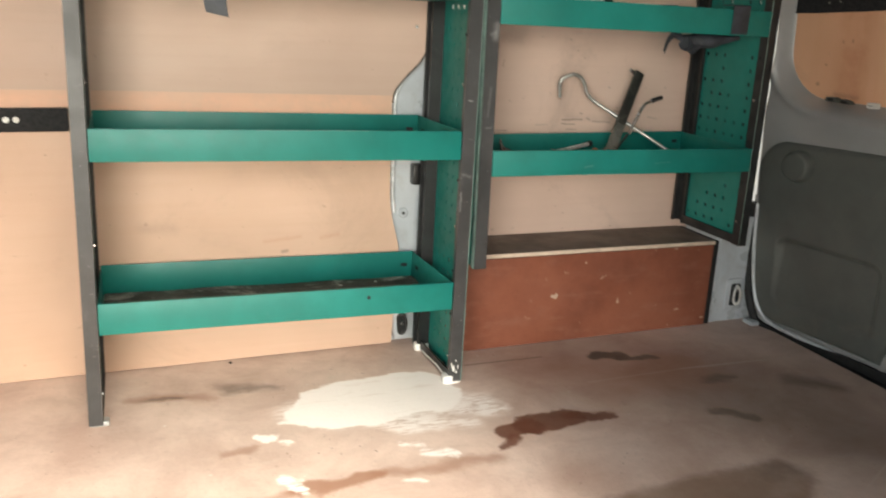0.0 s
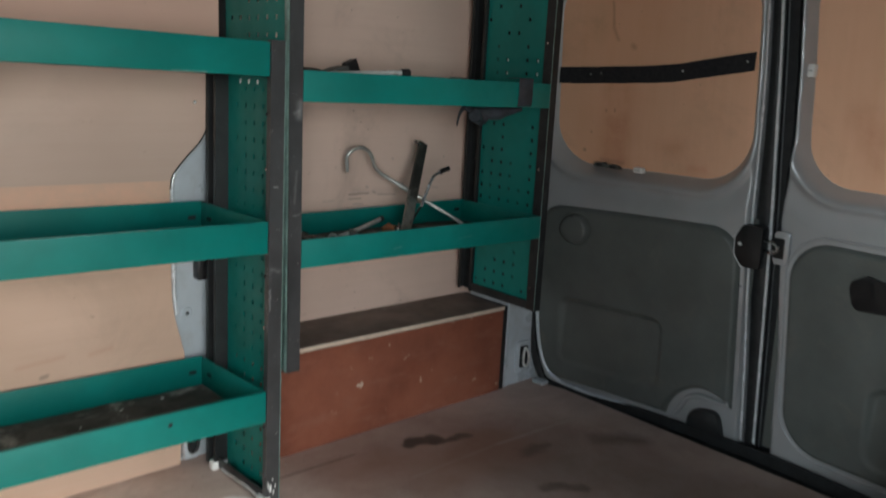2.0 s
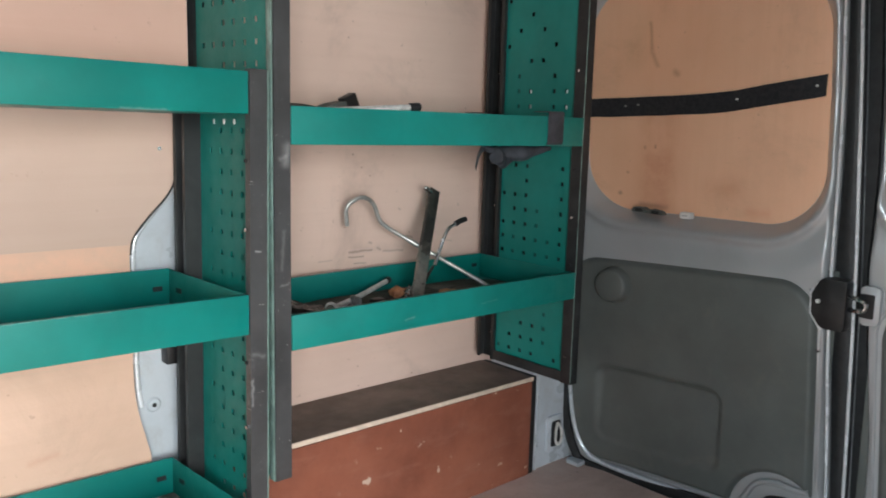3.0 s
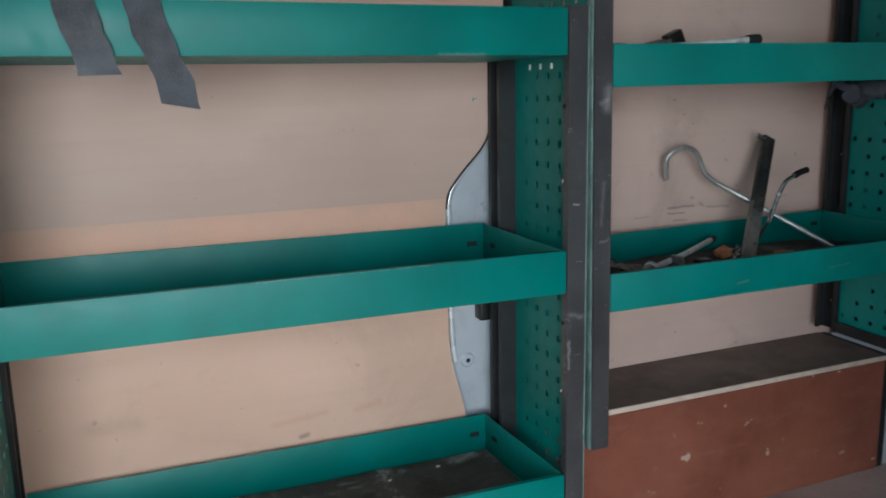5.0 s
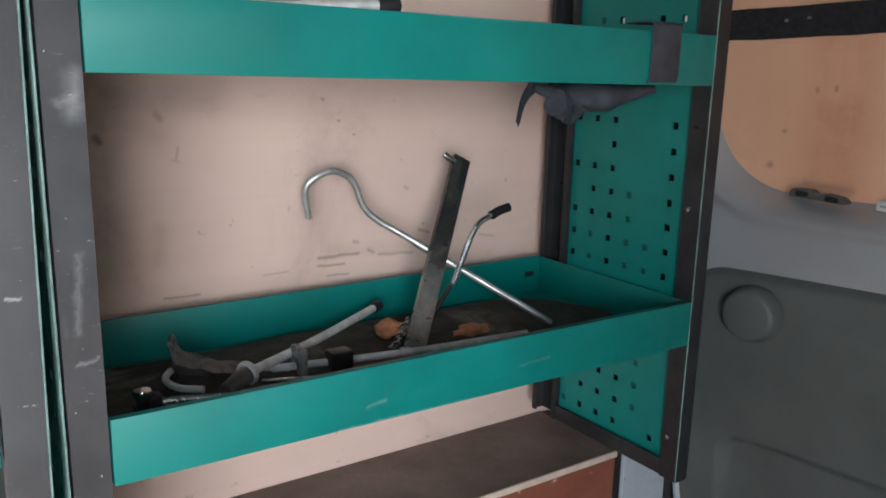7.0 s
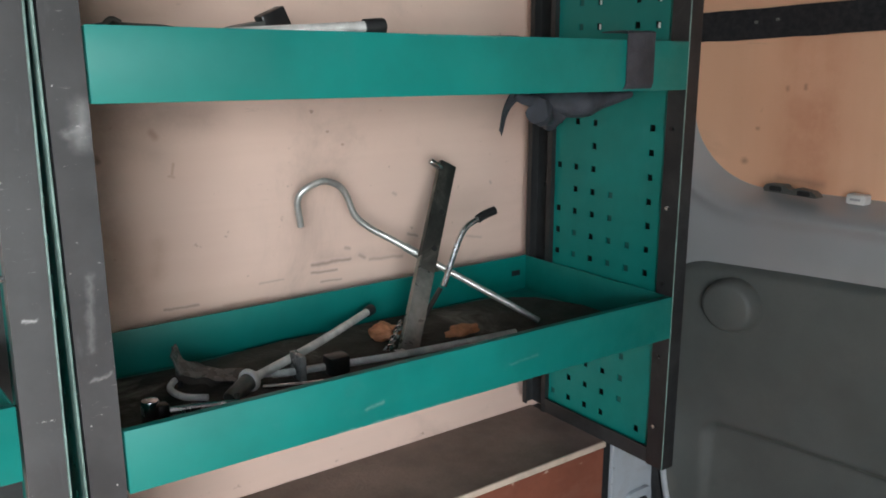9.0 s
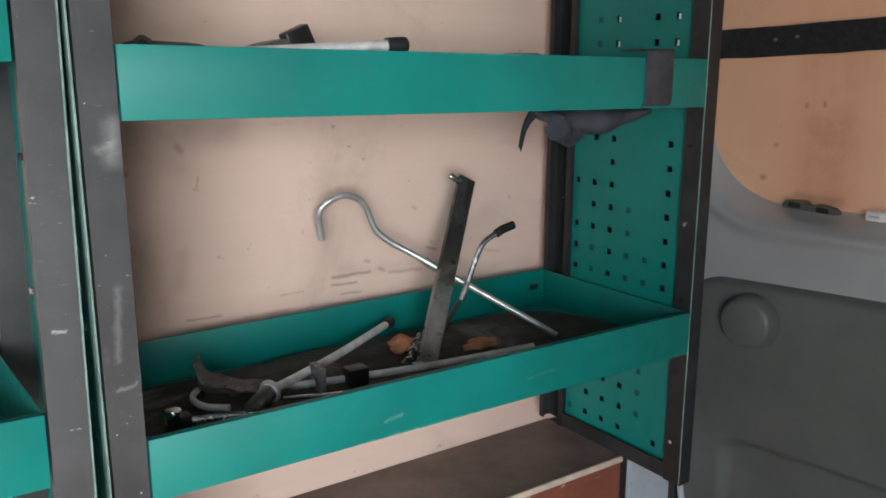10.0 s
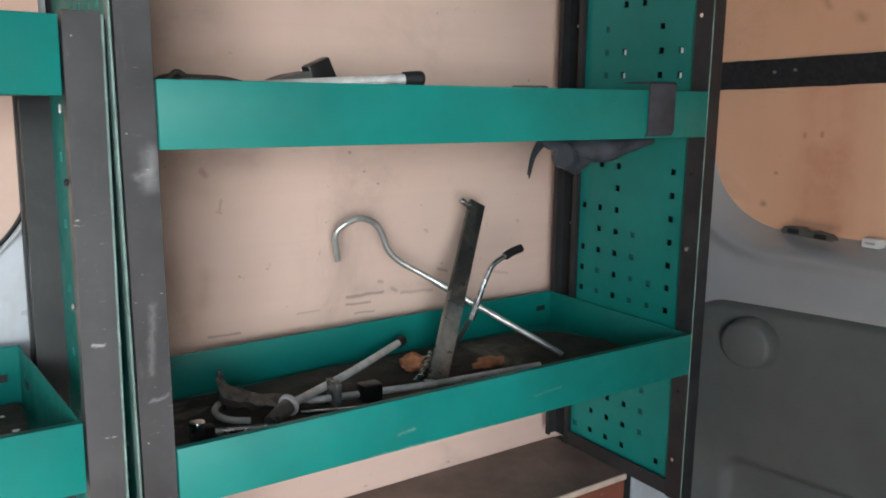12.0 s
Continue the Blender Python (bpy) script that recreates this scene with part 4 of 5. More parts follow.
door_part("pull_handle", slab(round_poly([(0.378, 0.422, 0.012), (0.490, 0.412, 0.014), (0.506, 0.470, 0.016), (0.470, 0.490, 0.016), (0.415, 0.480, 0.02), (0.370, 0.446, 0.012)]), "x", 1.722, 1.744, 0.006), BLACK, door_2, "black moulded pull handle")
door_part("striker_plate", slab(round_poly([(0.648, 0.470, 0.010), (0.683, 0.470, 0.006), (0.683, 0.545, 0.006), (0.648, 0.545, 0.010)]), "x", 1.736, 1.7475, 0.004), BODY, door_2, "pale raised striker plate")
door_part("striker_slot", slab(round_poly([(0.658, 0.484, 0.004), (0.684, 0.484, 0.004), (0.684, 0.530, 0.004), (0.658, 0.530, 0.004)]), "x", 1.7335, 1.7358), BLACK, door_2, "black striker slot")
door_part("striker_loop", tube([(1.732, 0.704, 0.496), (1.724, 0.686, 0.496), (1.722, 0.672, 0.500), (1.722, 0.668, 0.508), (1.722, 0.672, 0.516), (1.724, 0.686, 0.520), (1.732, 0.704, 0.520)], 0.0045, 8, 4), CHROME, door_2, "bright steel striker loop")
door_part("edge_bead", door_seam(edge_mid, 1.7515, 0.0032), EDGE_GLINT, door_2, "thin seal edge, painted pale as its highlight")
# Black strip fills the deep gap, its shade put into the colour.
door_part("gap_filler", seam_strip(lambda z: edge_mid(z) - 0.0005, lambda z: edge_2(z) + 0.002, 1.782, 0.0), RUBBER, door_2, "black strip that stands for the dark gap in the seam")

door_part("trim_rim", rim([(0.20, 0.548), (0.40, 0.548), *arc(0.556, 0.444, 0.103, 90, 0), (0.659, 0.30), *arc(0.556, 0.136, 0.103, 0, -90), (0.36, 0.032), (0.10, 0.032)], 0.0035, follow=0.8), BODY, door_2, "bright pressed rim round the trim")

# rubber seal round the doorway
def on_door(y, z, off):
    return (door_face(y, z) + off, y, z)


seal = structure("door_seal", tube([on_door(y, z, -0.012) for y, z in ((1.334, 0.34), (1.330, 0.20), (1.320, 0.10), (1.300, 0.034), (1.262, 0.000), (1.10, -0.008), (0.95, -0.012))], 0.011, 10, 6), RUBBER, "black rubber seal round the rear doorway", "seal")
part("bottom_strip", ribbon([on_door(y, z, -0.018) for y, z in ((1.16, -0.012), (1.05, -0.006), (0.98, -0.002), (0.80, 0.0), (0.60, 0.003), (0.20, 0.003), (0.02, 0.003))], (0, 0, 1), 0.030, 0.008), RUBBER, seal)
part("bright_corner", tube([on_door(y, z, -0.013) for y, z in ((1.316, 0.34), (1.313, 0.22), (1.303, 0.12), (1.283, 0.056), (1.248, 0.022), (1.18, 0.010), (1.0, 0.004))], 0.006, 8, 6), SILVER, seal, "pale metal door edge")
solo("metal_offcut", box(1.668, 1.696, 1.262, 1.300, 0.0005, 0.012, 0.003), SILVER, "small bent pale metal piece on the floor", "offcut")

# strap and clips on the window boards
PLY_IN = 0.0425
strap = thing("strap", "black webbing strap screwed across the boarded window", "strap")
part("webbing", ribbon([on_door(y, z, PLY_IN) for y, z in ((1.315, 0.860), (1.20, 0.865), (1.02, 0.876), (0.92, 0.892), (0.80, 0.912))], (0, 0, 1), 0.042, 0.004, ragged=0.05), WEB, strap)
for y, z in ((0.816, 0.911), (0.975, 0.884), (1.225, 0.866), (1.195, 0.869)):
    x = door_face(y, z) + PLY_IN
    part("screw_head", cyl((x - 0.0055, y, z), (x - 0.001, y, z), 0.0022, 10), STEEL if y < 1.0 else WORN, strap, "steel screw head")
for y, z, w, h in ((1.069, 0.632, 0.027, 0.014), (0.664, 0.896, 0.016, 0.028)):
    clip = thing("window_clip", "small white plastic clip at the window edge", "clip", group="window clips")
    x = door_face(y, z) + 0.044
    part("clip_body", box(x - 0.018, x, y - w / 2, y + w / 2, z - h / 2, z + h / 2, 0.003), CLIP, clip)
    part("clip_slot", box(x - 0.0195, x - 0.0182, y - w / 4, y + w / 4, z - 0.0015, z + 0.0015), BODY, clip)
plate = thing("window_catch", "dark grey plastic catch plate with two holes at the window edge", "catch plate")
x = door_face(1.155, 0.64) + 0.030
part("plate", slab(round_poly([(1.196, 0.630, 0.003), (1.192, 0.6405, 0.005), (1.164, 0.642, 0.006), (1.157, 0.637, 0.004), (1.150, 0.636, 0.004), (1.144, 0.640, 0.006), (1.120, 0.6375, 0.006), (1.108, 0.629, 0.003)]), "x", x - 0.010, x + 0.006, 0.002), TRIM, plate)
for y, z in ((1.175, 0.6355), (1.132, 0.6335)):
    part("hole", slab(round_poly([(y + 0.010, z - 0.0035, 0.003), (y + 0.009, z + 0.0035, 0.003), (y - 0.009, z + 0.0035, 0.003), (y - 0.010, z - 0.0035, 0.003)]), "x", x - 0.0108, x - 0.0101), RUBBER, plate, "black hole")

# ---- racks ----
def perforated(y0, y1, z0, z1, x, columns, rows, hole=0.0085, t=0.0015, skip=None):
    """A sheet steel panel facing x with square holes cut through it."""
    ys = sorted({y0, y1, *(c + s * hole / 2 for c in columns for s in (-1, 1))})
    zs = sorted({z0, z1, *(r + s * hole / 2 for r in rows for s in (-1, 1))})
    open_cells = set()
    for a, c in enumerate(columns):
        for b, r in enumerate(rows):
            if not (skip and skip(a, b)):
                open_cells.add((ys.index(c - hole / 2), zs.index(r - hole / 2)))
    bm = bmesh.new()
    v = {(i, j, k): bm.verts.new((x + k * t, y, z)) for i, y in enumerate(ys) for j, z in enumerate(zs) for k in (0, 1)}
    for i in range(len(ys) - 1):
        for j in range(len(zs) - 1):
            ring = ((i, j), (i + 1, j), (i + 1, j + 1), (i, j + 1))
            if (i, j) in open_cells:
                for p, q in zip(ring, ring[1:] + ring[:1]):
                    bm.faces.new((v[*p, 0], v[*p, 1], v[*q, 1], v[*q, 0]))
            else:
                for k in (0, 1):
                    bm.faces.new([v[*p, k] for p in ring])
    return bm


def end_frame(rack, x, inward, depth, z0, z1, skip, w=0.032, front=0.028, back=0.044, panel_in=0.008, reach=0.0, front_paint=None, first=0.020, closed=False, start=0.0345, pitch=0.032):
    """A rack end: two folded posts, rails and a perforated panel. inward: +1 when the shelves lie on its +x side."""
    d, t = inward, 0.0025
    for name, y0, y1 in (("front_post", 0.0, front), ("back_post", depth - back, depth)):
        face, s, n = (y0, 1, y1 - y0) if name == "front_post" else (y1, -1, y1 - y0)
        far, lip = x - d * w, 0.018
        x_in = x + d * reach if name == "back_post" else x
        if name == "back_post":
            lip = 0.009
            outline = [(x_in, y0 + lip), (x_in, y0), (far, y0), (far, y1), (x_in, y1), (x_in, y1 - lip), (x_in - d * t, y1 - lip), (x_in - d * t, y1 - t),
                       (far + d * t, y1 - t), (far + d * t, y0 + t), (x_in - d * t, y0 + t), (x_in - d * t, y0 + lip)]
        else:
            outline = [(x_in, face), (far, face), (far, face + s * lip), (far + d * t, face + s * lip), (far + d * t, face + s * t),
                       (x_in - d * t, face + s * t), (x_in - d * t, face + s * n), (x_in, face + s * n)]
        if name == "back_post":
            post = part(name, slab(outline, "z", z0, z1, 0.0005), POST_SHADED, rack, "steel channel, post paint darkened for its shaded hollow")
        else:
            post = part(name, slab(outline, "z", z0, z1, 0.0009), front_paint or POST, rack, "dark grey scratched folded post")
        seat = far + d * t if name == "back_post" else x_in
        for k in range(int((z1 - z0) / 0.10)):
            z = z0 + 0.06 + 0.10 * k
            if z < z1 - 0.02:
                y = (y0 + y1) / 2 + 0.003
                part("bolt", cyl((seat + d * 0.0005, y, z), (seat + d * 0.0032, y, z), 0.0028, 8), CHROME if k % 3 == 0 else RUBBER, post)
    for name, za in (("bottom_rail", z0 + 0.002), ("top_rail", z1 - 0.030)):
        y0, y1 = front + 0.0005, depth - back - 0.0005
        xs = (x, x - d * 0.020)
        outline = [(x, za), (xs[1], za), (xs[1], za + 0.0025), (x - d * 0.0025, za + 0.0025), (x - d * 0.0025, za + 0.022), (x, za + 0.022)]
        part(name, slab(outline, "y", y0, y1, 0.0005), POST_SHADED, rack, "rail, post paint darkened as if in shade")
    px = x - d * panel_in
    cols = [front + first + 0.0335 * k for k in range(8) if front + first + 0.0335 * k < depth - back - 0.004]
    rows = [z0 + start + pitch * k for k in range(int((z1 - z0 - start - 0.035) / pitch))]
    # Black sheet added behind the panel so its holes look dark.
    if closed:
        cx = x - d * (w + 0.003)
        part("hole_backing", box(min(cx, cx - d * 0.0015), max(cx, cx - d * 0.0015), 0.006, depth - 0.006, z0 + 0.003, z1 - 0.003), RUBBER, rack, "added black sheet that keeps the panel holes dark", smooth=False)
    part("perforated_panel", perforated(0.004, depth - back + 0.001, z0 + 0.004, z1 - 0.004, px, cols, rows, skip=skip), GREEN, rack, "green steel panel with square holes", smooth=False)


def tray(rack, x0, x1, depth, z0, z1, inset=0.0, lift=0.0, left=0.0, right=0.0, back_follows=0.0):
    """An open shelf tray of folded sheet steel; inset: how much shorter its back is; left, right: how far its front corners hang out of level."""
    def skew(bm):
        for v in bm.verts:
            u = (v.co.x - x0) / (x1 - x0)
            v.co.z += (left + (right - left) * u) * (1 - (1 - back_follows) * v.co.y / depth)
        return bm

    t = 0.0018
    back = x1 - inset
    part("front_lip", skew(box(x0, x1, 0.0, t, z0, z1, 0.0006)), GREEN, rack, "green tray front")
    part("back_lip", skew(box(x0, back, depth - t, depth, z0, z1 + lift, 0.0006)), GREEN, rack)
    part("end_lip", skew(box(x0, x0 + t, t + 0.0002, depth - t - 0.0002, z0, z1 - 0.001, 0.0004)), GREEN, rack)
    side = slab([(x1 - t, t + 0.0002), (x1, t + 0.0002), (back, depth - t - 0.0002), (back - t, depth - t - 0.0002)], "z", z0, z1 - 0.001, 0.0004)
    for v in side.verts:
        if v.co.z > z1 - 0.01:
            v.co.z += lift * v.co.y / depth
    part("end_lip", skew(side), GREEN, rack)
    part("shelf_floor", skew(slab([(x0 + t, t + 0.0002), (x1 - t, t + 0.0002), (back - t, depth - t - 0.0002), (x0 + t, depth - t - 0.0002)], "z", z0, z0 + 0.002)), GREEN, rack, smooth=False)
    part("hem", skew(box(x0 + 0.001, x1 - 0.001, t + 0.0004, 0.010, z1 - 0.0022, z1 - 0.0006, 0.0004)), GREEN, rack)
    for u in (0.82,) if inset else ():
        y, x = u * depth, x1 - inset * u - t
        part("slot", skew(box(x - 0.0016, x - 0.0004, y, y + 0.018, z1 - 0.030, z1 - 0.022)), RUBBER, rack)
    part("slot", skew(box(back - 0.030, back - 0.014, depth - t - 0.0012, depth - t - 0.0003, z1 - 0.030, z1 - 0.022)), RUBBER, rack)


DEPTH, DEPTH_R = 0.243, 0.284
rack = thing("shelf_rack", "green steel van rack with three trays, standing on the floor", "rack", (0, 1.1485, 0), (-1.0, 1.1, 0), group="van racks")
end_frame(rack, 0.724, -1, DEPTH, 0.020, 0.911, lambda a, b: a == 4 and b % 2 == 0, 0.028, 0.014, 0.042, 0.022, 0.006, first=0.0156)
end_frame(rack, 0.001, 1, DEPTH, 0.006, 1.02, None, 0.026)
for z0, z1 in ((0.193, 0.255), (0.525, 0.585), (0.847, 0.907)):
    tray(rack, 0.003, 0.7215, DEPTH, z0, z1, 0.013, 0.007)
part("bare_edge", box(0.7524, 0.7540, -0.0004, 0.012, 0.022, 0.909, 0.0003), BARE, rack, "pale worn edge of the post")
for y in (0.006, 0.205):
    part("foot", slab(round_poly([(0.710, y - 0.008, 0.008), (0.756, y - 0.004, 0.01), (0.760, y + 0.018, 0.008), (0.714, y + 0.022, 0.01)]), "z", 0.0145, 0.034, 0.004), CLIP, rack, "chipped white plastic foot")
for x, z, w, h in ((0.7335, 0.052, 0.003, 0.008), (0.7400, 0.043, 0.002, 0.004), (0.7285, 0.060, 0.0016, 0.006), (0.7380, 0.070, 0.0012, 0.003), (0.7440, 0.055, 0.0012, 0.005)):
    bm = bmesh.new()
    bmesh.ops.create_icosphere(bm, subdivisions=2, radius=1)
    for v in bm.verts:
        k = 1 + 0.6 * noise.noise(v.co * 1.5 + Vector((100 * x, 0, 100 * z)))
        v.co = Vector((x + w * v.co.x * k, -0.0004 + 0.0006 * v.co.y, z + h * v.co.z * k))
    part("paint_splash", bm, CLIP, rack, "white paint splashed on the post")
part("paint_streak", ribbon([(0.7233, 0.030 + 0.022 * k, 0.0255 + 0.002 * math.sin(7 * k)) for k in range(8)], (0, 0.1, 1), 0.004, 0.0008, ragged=0.8), CLIP, rack, "white paint smeared along the rail")
part("bolt_hole", cyl((0.531, -0.0008, 0.2335), (0.531, 0.001, 0.2335), 0.0042, 14), RUBBER, rack, "small dark bolt hole in the tray front")
part("foot", box(-0.024, 0.012, 0.004, 0.030, 0.0005, 0.012, 0.004), BODY, rack)
# White plates painted in place of daylight showing through the slots.
for k in range(3):
    part("daylight_plate", box(0.7444, 0.7456, 0.0830 + 0.033 * k, 0.0880 + 0.033 * k, 0.832, 0.840), CLIP, rack, "white plate that stands for daylight in a slot")

rack2 = thing("shelf_rack", "green steel van rack with two trays above the arch box", "rack", (0, 1.162, 0), (0, 0, 0), group="van racks")
end_frame(rack2, 0.806, 1, DEPTH_R, 0.264, 1.30, lambda a, b: a in (4, 5) and b % 2 == 1, 0.028, 0.028, 0.044, 0.029)
OPEN = {0: (0, 7, 8, 9, 10, 11, 12, 13, 17, 18), 1: (1, 2, 3, 7, 8, 17, 18, 19, 21, 24), 2: (0, 1, 2, 7, 8, 9, 10, 20, 22), 3: (0, 1, 2, 7, 8, 9, 10, 11, 12, 13, 17, 18, 20, 23),
        4: (0, 1, 7, 8, 9, 10, 11, 13, 17, 18, 19, 22, 25), 5: (0, 7, 8, 9, 11, 13, 21, 24)}
# This front post takes the darkened post paint too, standing in for shade.
end_frame(rack2, 1.4945, -1, DEPTH_R, 0.272, 1.30, lambda a, b: b not in OPEN.get(a, ()), 0.022, 0.028, 0.052, first=0.0275, closed=True, front_paint=POST_SHADED, start=0.0395, pitch=0.0322)
part("bare_edge", box(1.4934, 1.4948, -0.0006, 0.0008, 0.274, 1.298, 0.0003), BARE, rack2, "pale worn edge of the post")
# Strips added behind some holes; their darker green stands for shade.
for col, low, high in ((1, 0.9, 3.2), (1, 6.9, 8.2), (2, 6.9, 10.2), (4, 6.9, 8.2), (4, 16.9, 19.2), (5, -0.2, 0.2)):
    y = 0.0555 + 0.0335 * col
    part("blind_strip", box(1.5045, 1.5055, y - 0.008, y + 0.008, 0.266 + 0.0455 + 0.0322 * low - 0.008, 0.266 + 0.0455 + 0.0322 * high + 0.008), BLIND, rack2, "added green strip, darkened so the holes look shaded", smooth=False)
# Four more white plates, for daylight seen in holes of this panel.
for col, row in ((0, 17), (0, 18), (3, 17), (3, 18)):
    y, z = 0.0555 + 0.0335 * col, 0.3115 + 0.0322 * row
    part("daylight_plate", box(1.5045, 1.5055, y - 0.0015, y + 0.0015, z - 0.004, z + 0.003), CLIP, rack2, "white plate that stands for daylight in a slot")
part("bare_edge", box(0.7742, 0.7758, -0.0004, 0.014, 0.266, 1.298, 0.0003), BARE, rack2, "pale worn edge of the post")
tray(rack2, 0.808, 1.4950, DEPTH_R, 0.463, 0.5190, left=0.0085, right=-0.0005)
tray(rack2, 0.808, 1.4940, DEPTH_R, 0.788, 0.8450, left=0.001, right=-0.0073, back_follows=1.0)

# mats in the trays
def tray_mat(x0, x1, y0, y1, level, label, bow=0.0, corner=0.0, rubber=MAT):
    """level(x, y): the height of the tray under the mat."""
    bm = bmesh.new()
    nx, ny = 24, 8
    grid = []
    for j in range(ny + 1):
        row = []
        for i in range(nx + 1):
            u, w = i / nx, j / ny
            x, y = x0 + (x1 - x0) * u, y0 + (y1 - y0) * w - (bow * (0.6 + 0.4 * math.sin(9 * u)) * w if bow else 0)
            if corner and x > x1 - corner:
                cut = corner - math.sqrt(max(0, corner ** 2 - (x - x1 + corner) ** 2))
                y -= cut * w
            row.append(bm.verts.new((x, y, level(x, y) + 0.0065 + 0.0025 * noise.noise(Vector((x * 9, y * 14, 1))))))
        grid.append(row)
    for a, b in zip(grid, grid[1:]):
        for i in range(nx):
            bm.faces.new((a[i], a[i + 1], b[i + 1], b[i]))
    rim = bmesh.ops.extrude_face_region(bm, geom=bm.faces[:])
    bmesh.ops.translate(bm, vec=(0, 0, -0.0035), verts=[v for v in rim["geom"] if isinstance(v, bmesh.types.BMVert)])
    return solo("tray_mat", bm, rubber, label, "mat", "tray mats")


def left_tray(z):
    return lambda x, y: z - 0.0192 * x - 0.0175 * (y - 1.1485)


def tool_tray(x, y):
    return 0.465 + (0.0085 - 0.0131 * (x - 0.808)) * (1 - (y - 1.162) / DEPTH_R)


tray_mat(0.012, 0.708, 1.160, 1.385, left_tray(0.195), "dark rubber mat with pale dust in the bottom tray", rubber=DUSTY_MAT)
tray_mat(0.016, 0.712, 1.166, 1.390, left_tray(0.527), "dusty dark rubber mat in the middle tray")
tray_mat(0.814, 1.488, 1.168, 1.432, tool_tray, "crumpled dark rubber mat under the tools", 0.012, 0.11)

# ---- dark strip on the side wall ----
strip = thing("tie_strip", "black tie-down strip screwed to the plywood wall", "strip")
part("rail", box(-0.60, -0.030, 1.400, 1.4105, 0.544, 0.592, 0.003), WEB, strip)
for x in (-0.143, -0.125, -0.36):
    part("screw_head", cyl((x, 1.3965, 0.569), (x, 1.400, 0.569), 0.006, 12), CLIP, strip, "pale screw head")

# ---- tape and rags on the racks ----
tape = thing("tape_strip", "torn dark cloth tape hanging over the top tray", "tape", group="tape strips")
part("tape", ribbon([(0.145, 1.172, 0.960), (0.148, 1.163, 0.905), (0.152, 1.158, 0.880), (0.160, 1.157, 0.850), (0.166, 1.156, 0.824)], (1, 0, 0), 0.042, 0.0015, ragged=0.15), TAPE, tape)
tape = thing("tape_strip", "torn dark cloth tape hanging over the top tray", "tape", group="tape strips")
part("tape", ribbon([(0.210, 1.172, 0.960), (0.216, 1.163, 0.900), (0.224, 1.157, 0.860), (0.238, 1.156, 0.825), (0.246, 1.152, 0.788)], (1, 0, -0.2), 0.042, 0.0015, ragged=0.15), TAPE, tape)
band = thing("tape_band", "dark cloth tape wrapped round the upper tray", "tape")
part("band", ribbon([(1.406, 1.200, 0.8475), (1.406, 1.172, 0.8485), (1.406, 1.1605, 0.847), (1.406, 1.1602, 0.838), (1.406, 1.160, 0.800), (1.405, 1.1602, 0.788), (1.402, 1.166, 0.784), (1.398, 1.200, 0.782), (1.392, 1.26, 0.782)], (1, 0, 0), 0.046, 0.0015), TAPE, band)


def crumpled(bm, size, scale, seed):
    """Dents and creases in soft tape."""
    for v in bm.verts:
        v.co += size * noise.noise_vector(v.co * scale + Vector((seed, 0, 0)))
    return bm


def torn_flap(line, width_dir, widths, thick, teeth):
    """A hanging end of tape that narrows along the line and ends in torn teeth."""
    bm = bmesh.new()
    w, n = Vector(width_dir).normalized(), 10
    rows = []
    pts = smooth_line(line, 5)
    for i, p in enumerate(pts):
        u = i / (len(pts) - 1)
        half = (widths[0] + (widths[1] - widths[0]) * u ** 0.7) / 2
        row = []
        for k in range(n + 1):
            q = p + w * half * (2 * k / n - 1)
            if i == len(pts) - 1:
                q = q + (pts[-1] - pts[-3]).normalized() * teeth * (1.0 if k % 2 else -0.4)
            row.append(bm.verts.new(q + Vector((0, 0, 0.0015 * math.sin(5 * k / n + 6 * u)))))
        rows.append(row)
    for a, b in zip(rows, rows[1:]):
        for k in range(n):
            bm.faces.new((a[k], a[k + 1], b[k + 1], b[k]))
    rim = bmesh.ops.extrude_face_region(bm, geom=bm.faces[:])
    bmesh.ops.translate(bm, vec=(0, thick, 0), verts=[v for v in rim["geom"] if isinstance(v, bmesh.types.BMVert)])
    return bm


rag = thing("torn_tape", "torn strip of dark cloth tape under the upper tray", "tape", (0.040, 0.030, -0.002))
part("fold", crumpled(tube([(1.410, 1.180, 0.777), (1.36, 1.19, 0.770), (1.31, 1.20, 0.769), (1.26, 1.20, 0.774), (1.235, 1.20, 0.781)], 0.012, 14, 8, radii=lambda u: 0.005 + 0.012 * math.sin(math.pi * min(1, u * 1.15 + 0.03)) ** 2), 0.0035, 55, 2.0), TAPE, rag)
part("flap", torn_flap([(1.262, 1.205, 0.786), (1.240, 1.200, 0.779), (1.222, 1.196, 0.764), (1.213, 1.193, 0.743)], (0.75, 0.5, -0.45), (0.042, 0.012), 0.0012, 0.0035), TAPE, rag, "end of the tape torn into teeth")
part("roll_end", crumpled(tube([(1.262, 1.190, 0.762), (1.272, 1.194, 0.760), (1.285, 1.200, 0.758), (1.300, 1.206, 0.755), (1.309, 1.208, 0.752)], 0.015, 14, 4, radii=lambda u: 0.0145 + 0.002 * math.sin(9 * u)), 0.004, 70, 5.0), TAPE, rag, "crumpled roll of the tape")

# ---- tools in the right-hand rack ----
BED = 0.4695
hook = thing("hooked_rod", "galvanised steel rod with a hooked end, leaning on the wall", "rod")
part("rod", tube([(1.113, 1.447, 0.611), (1.107, 1.442, 0.643), (1.114, 1.438, 0.658), (1.137, 1.433, 0.668), (1.158, 1.431, 0.662), (1.170, 1.430, 0.648), (1.180, 1.428, 0.622), (1.197, 1.422, 0.604), (1.230, 1.404, 0.582), (1.300, 1.350, 0.532), (1.345, 1.314, 0.500), (1.378, 1.288, 0.4755)], 0.0043, 12, 6), ZINC, hook)
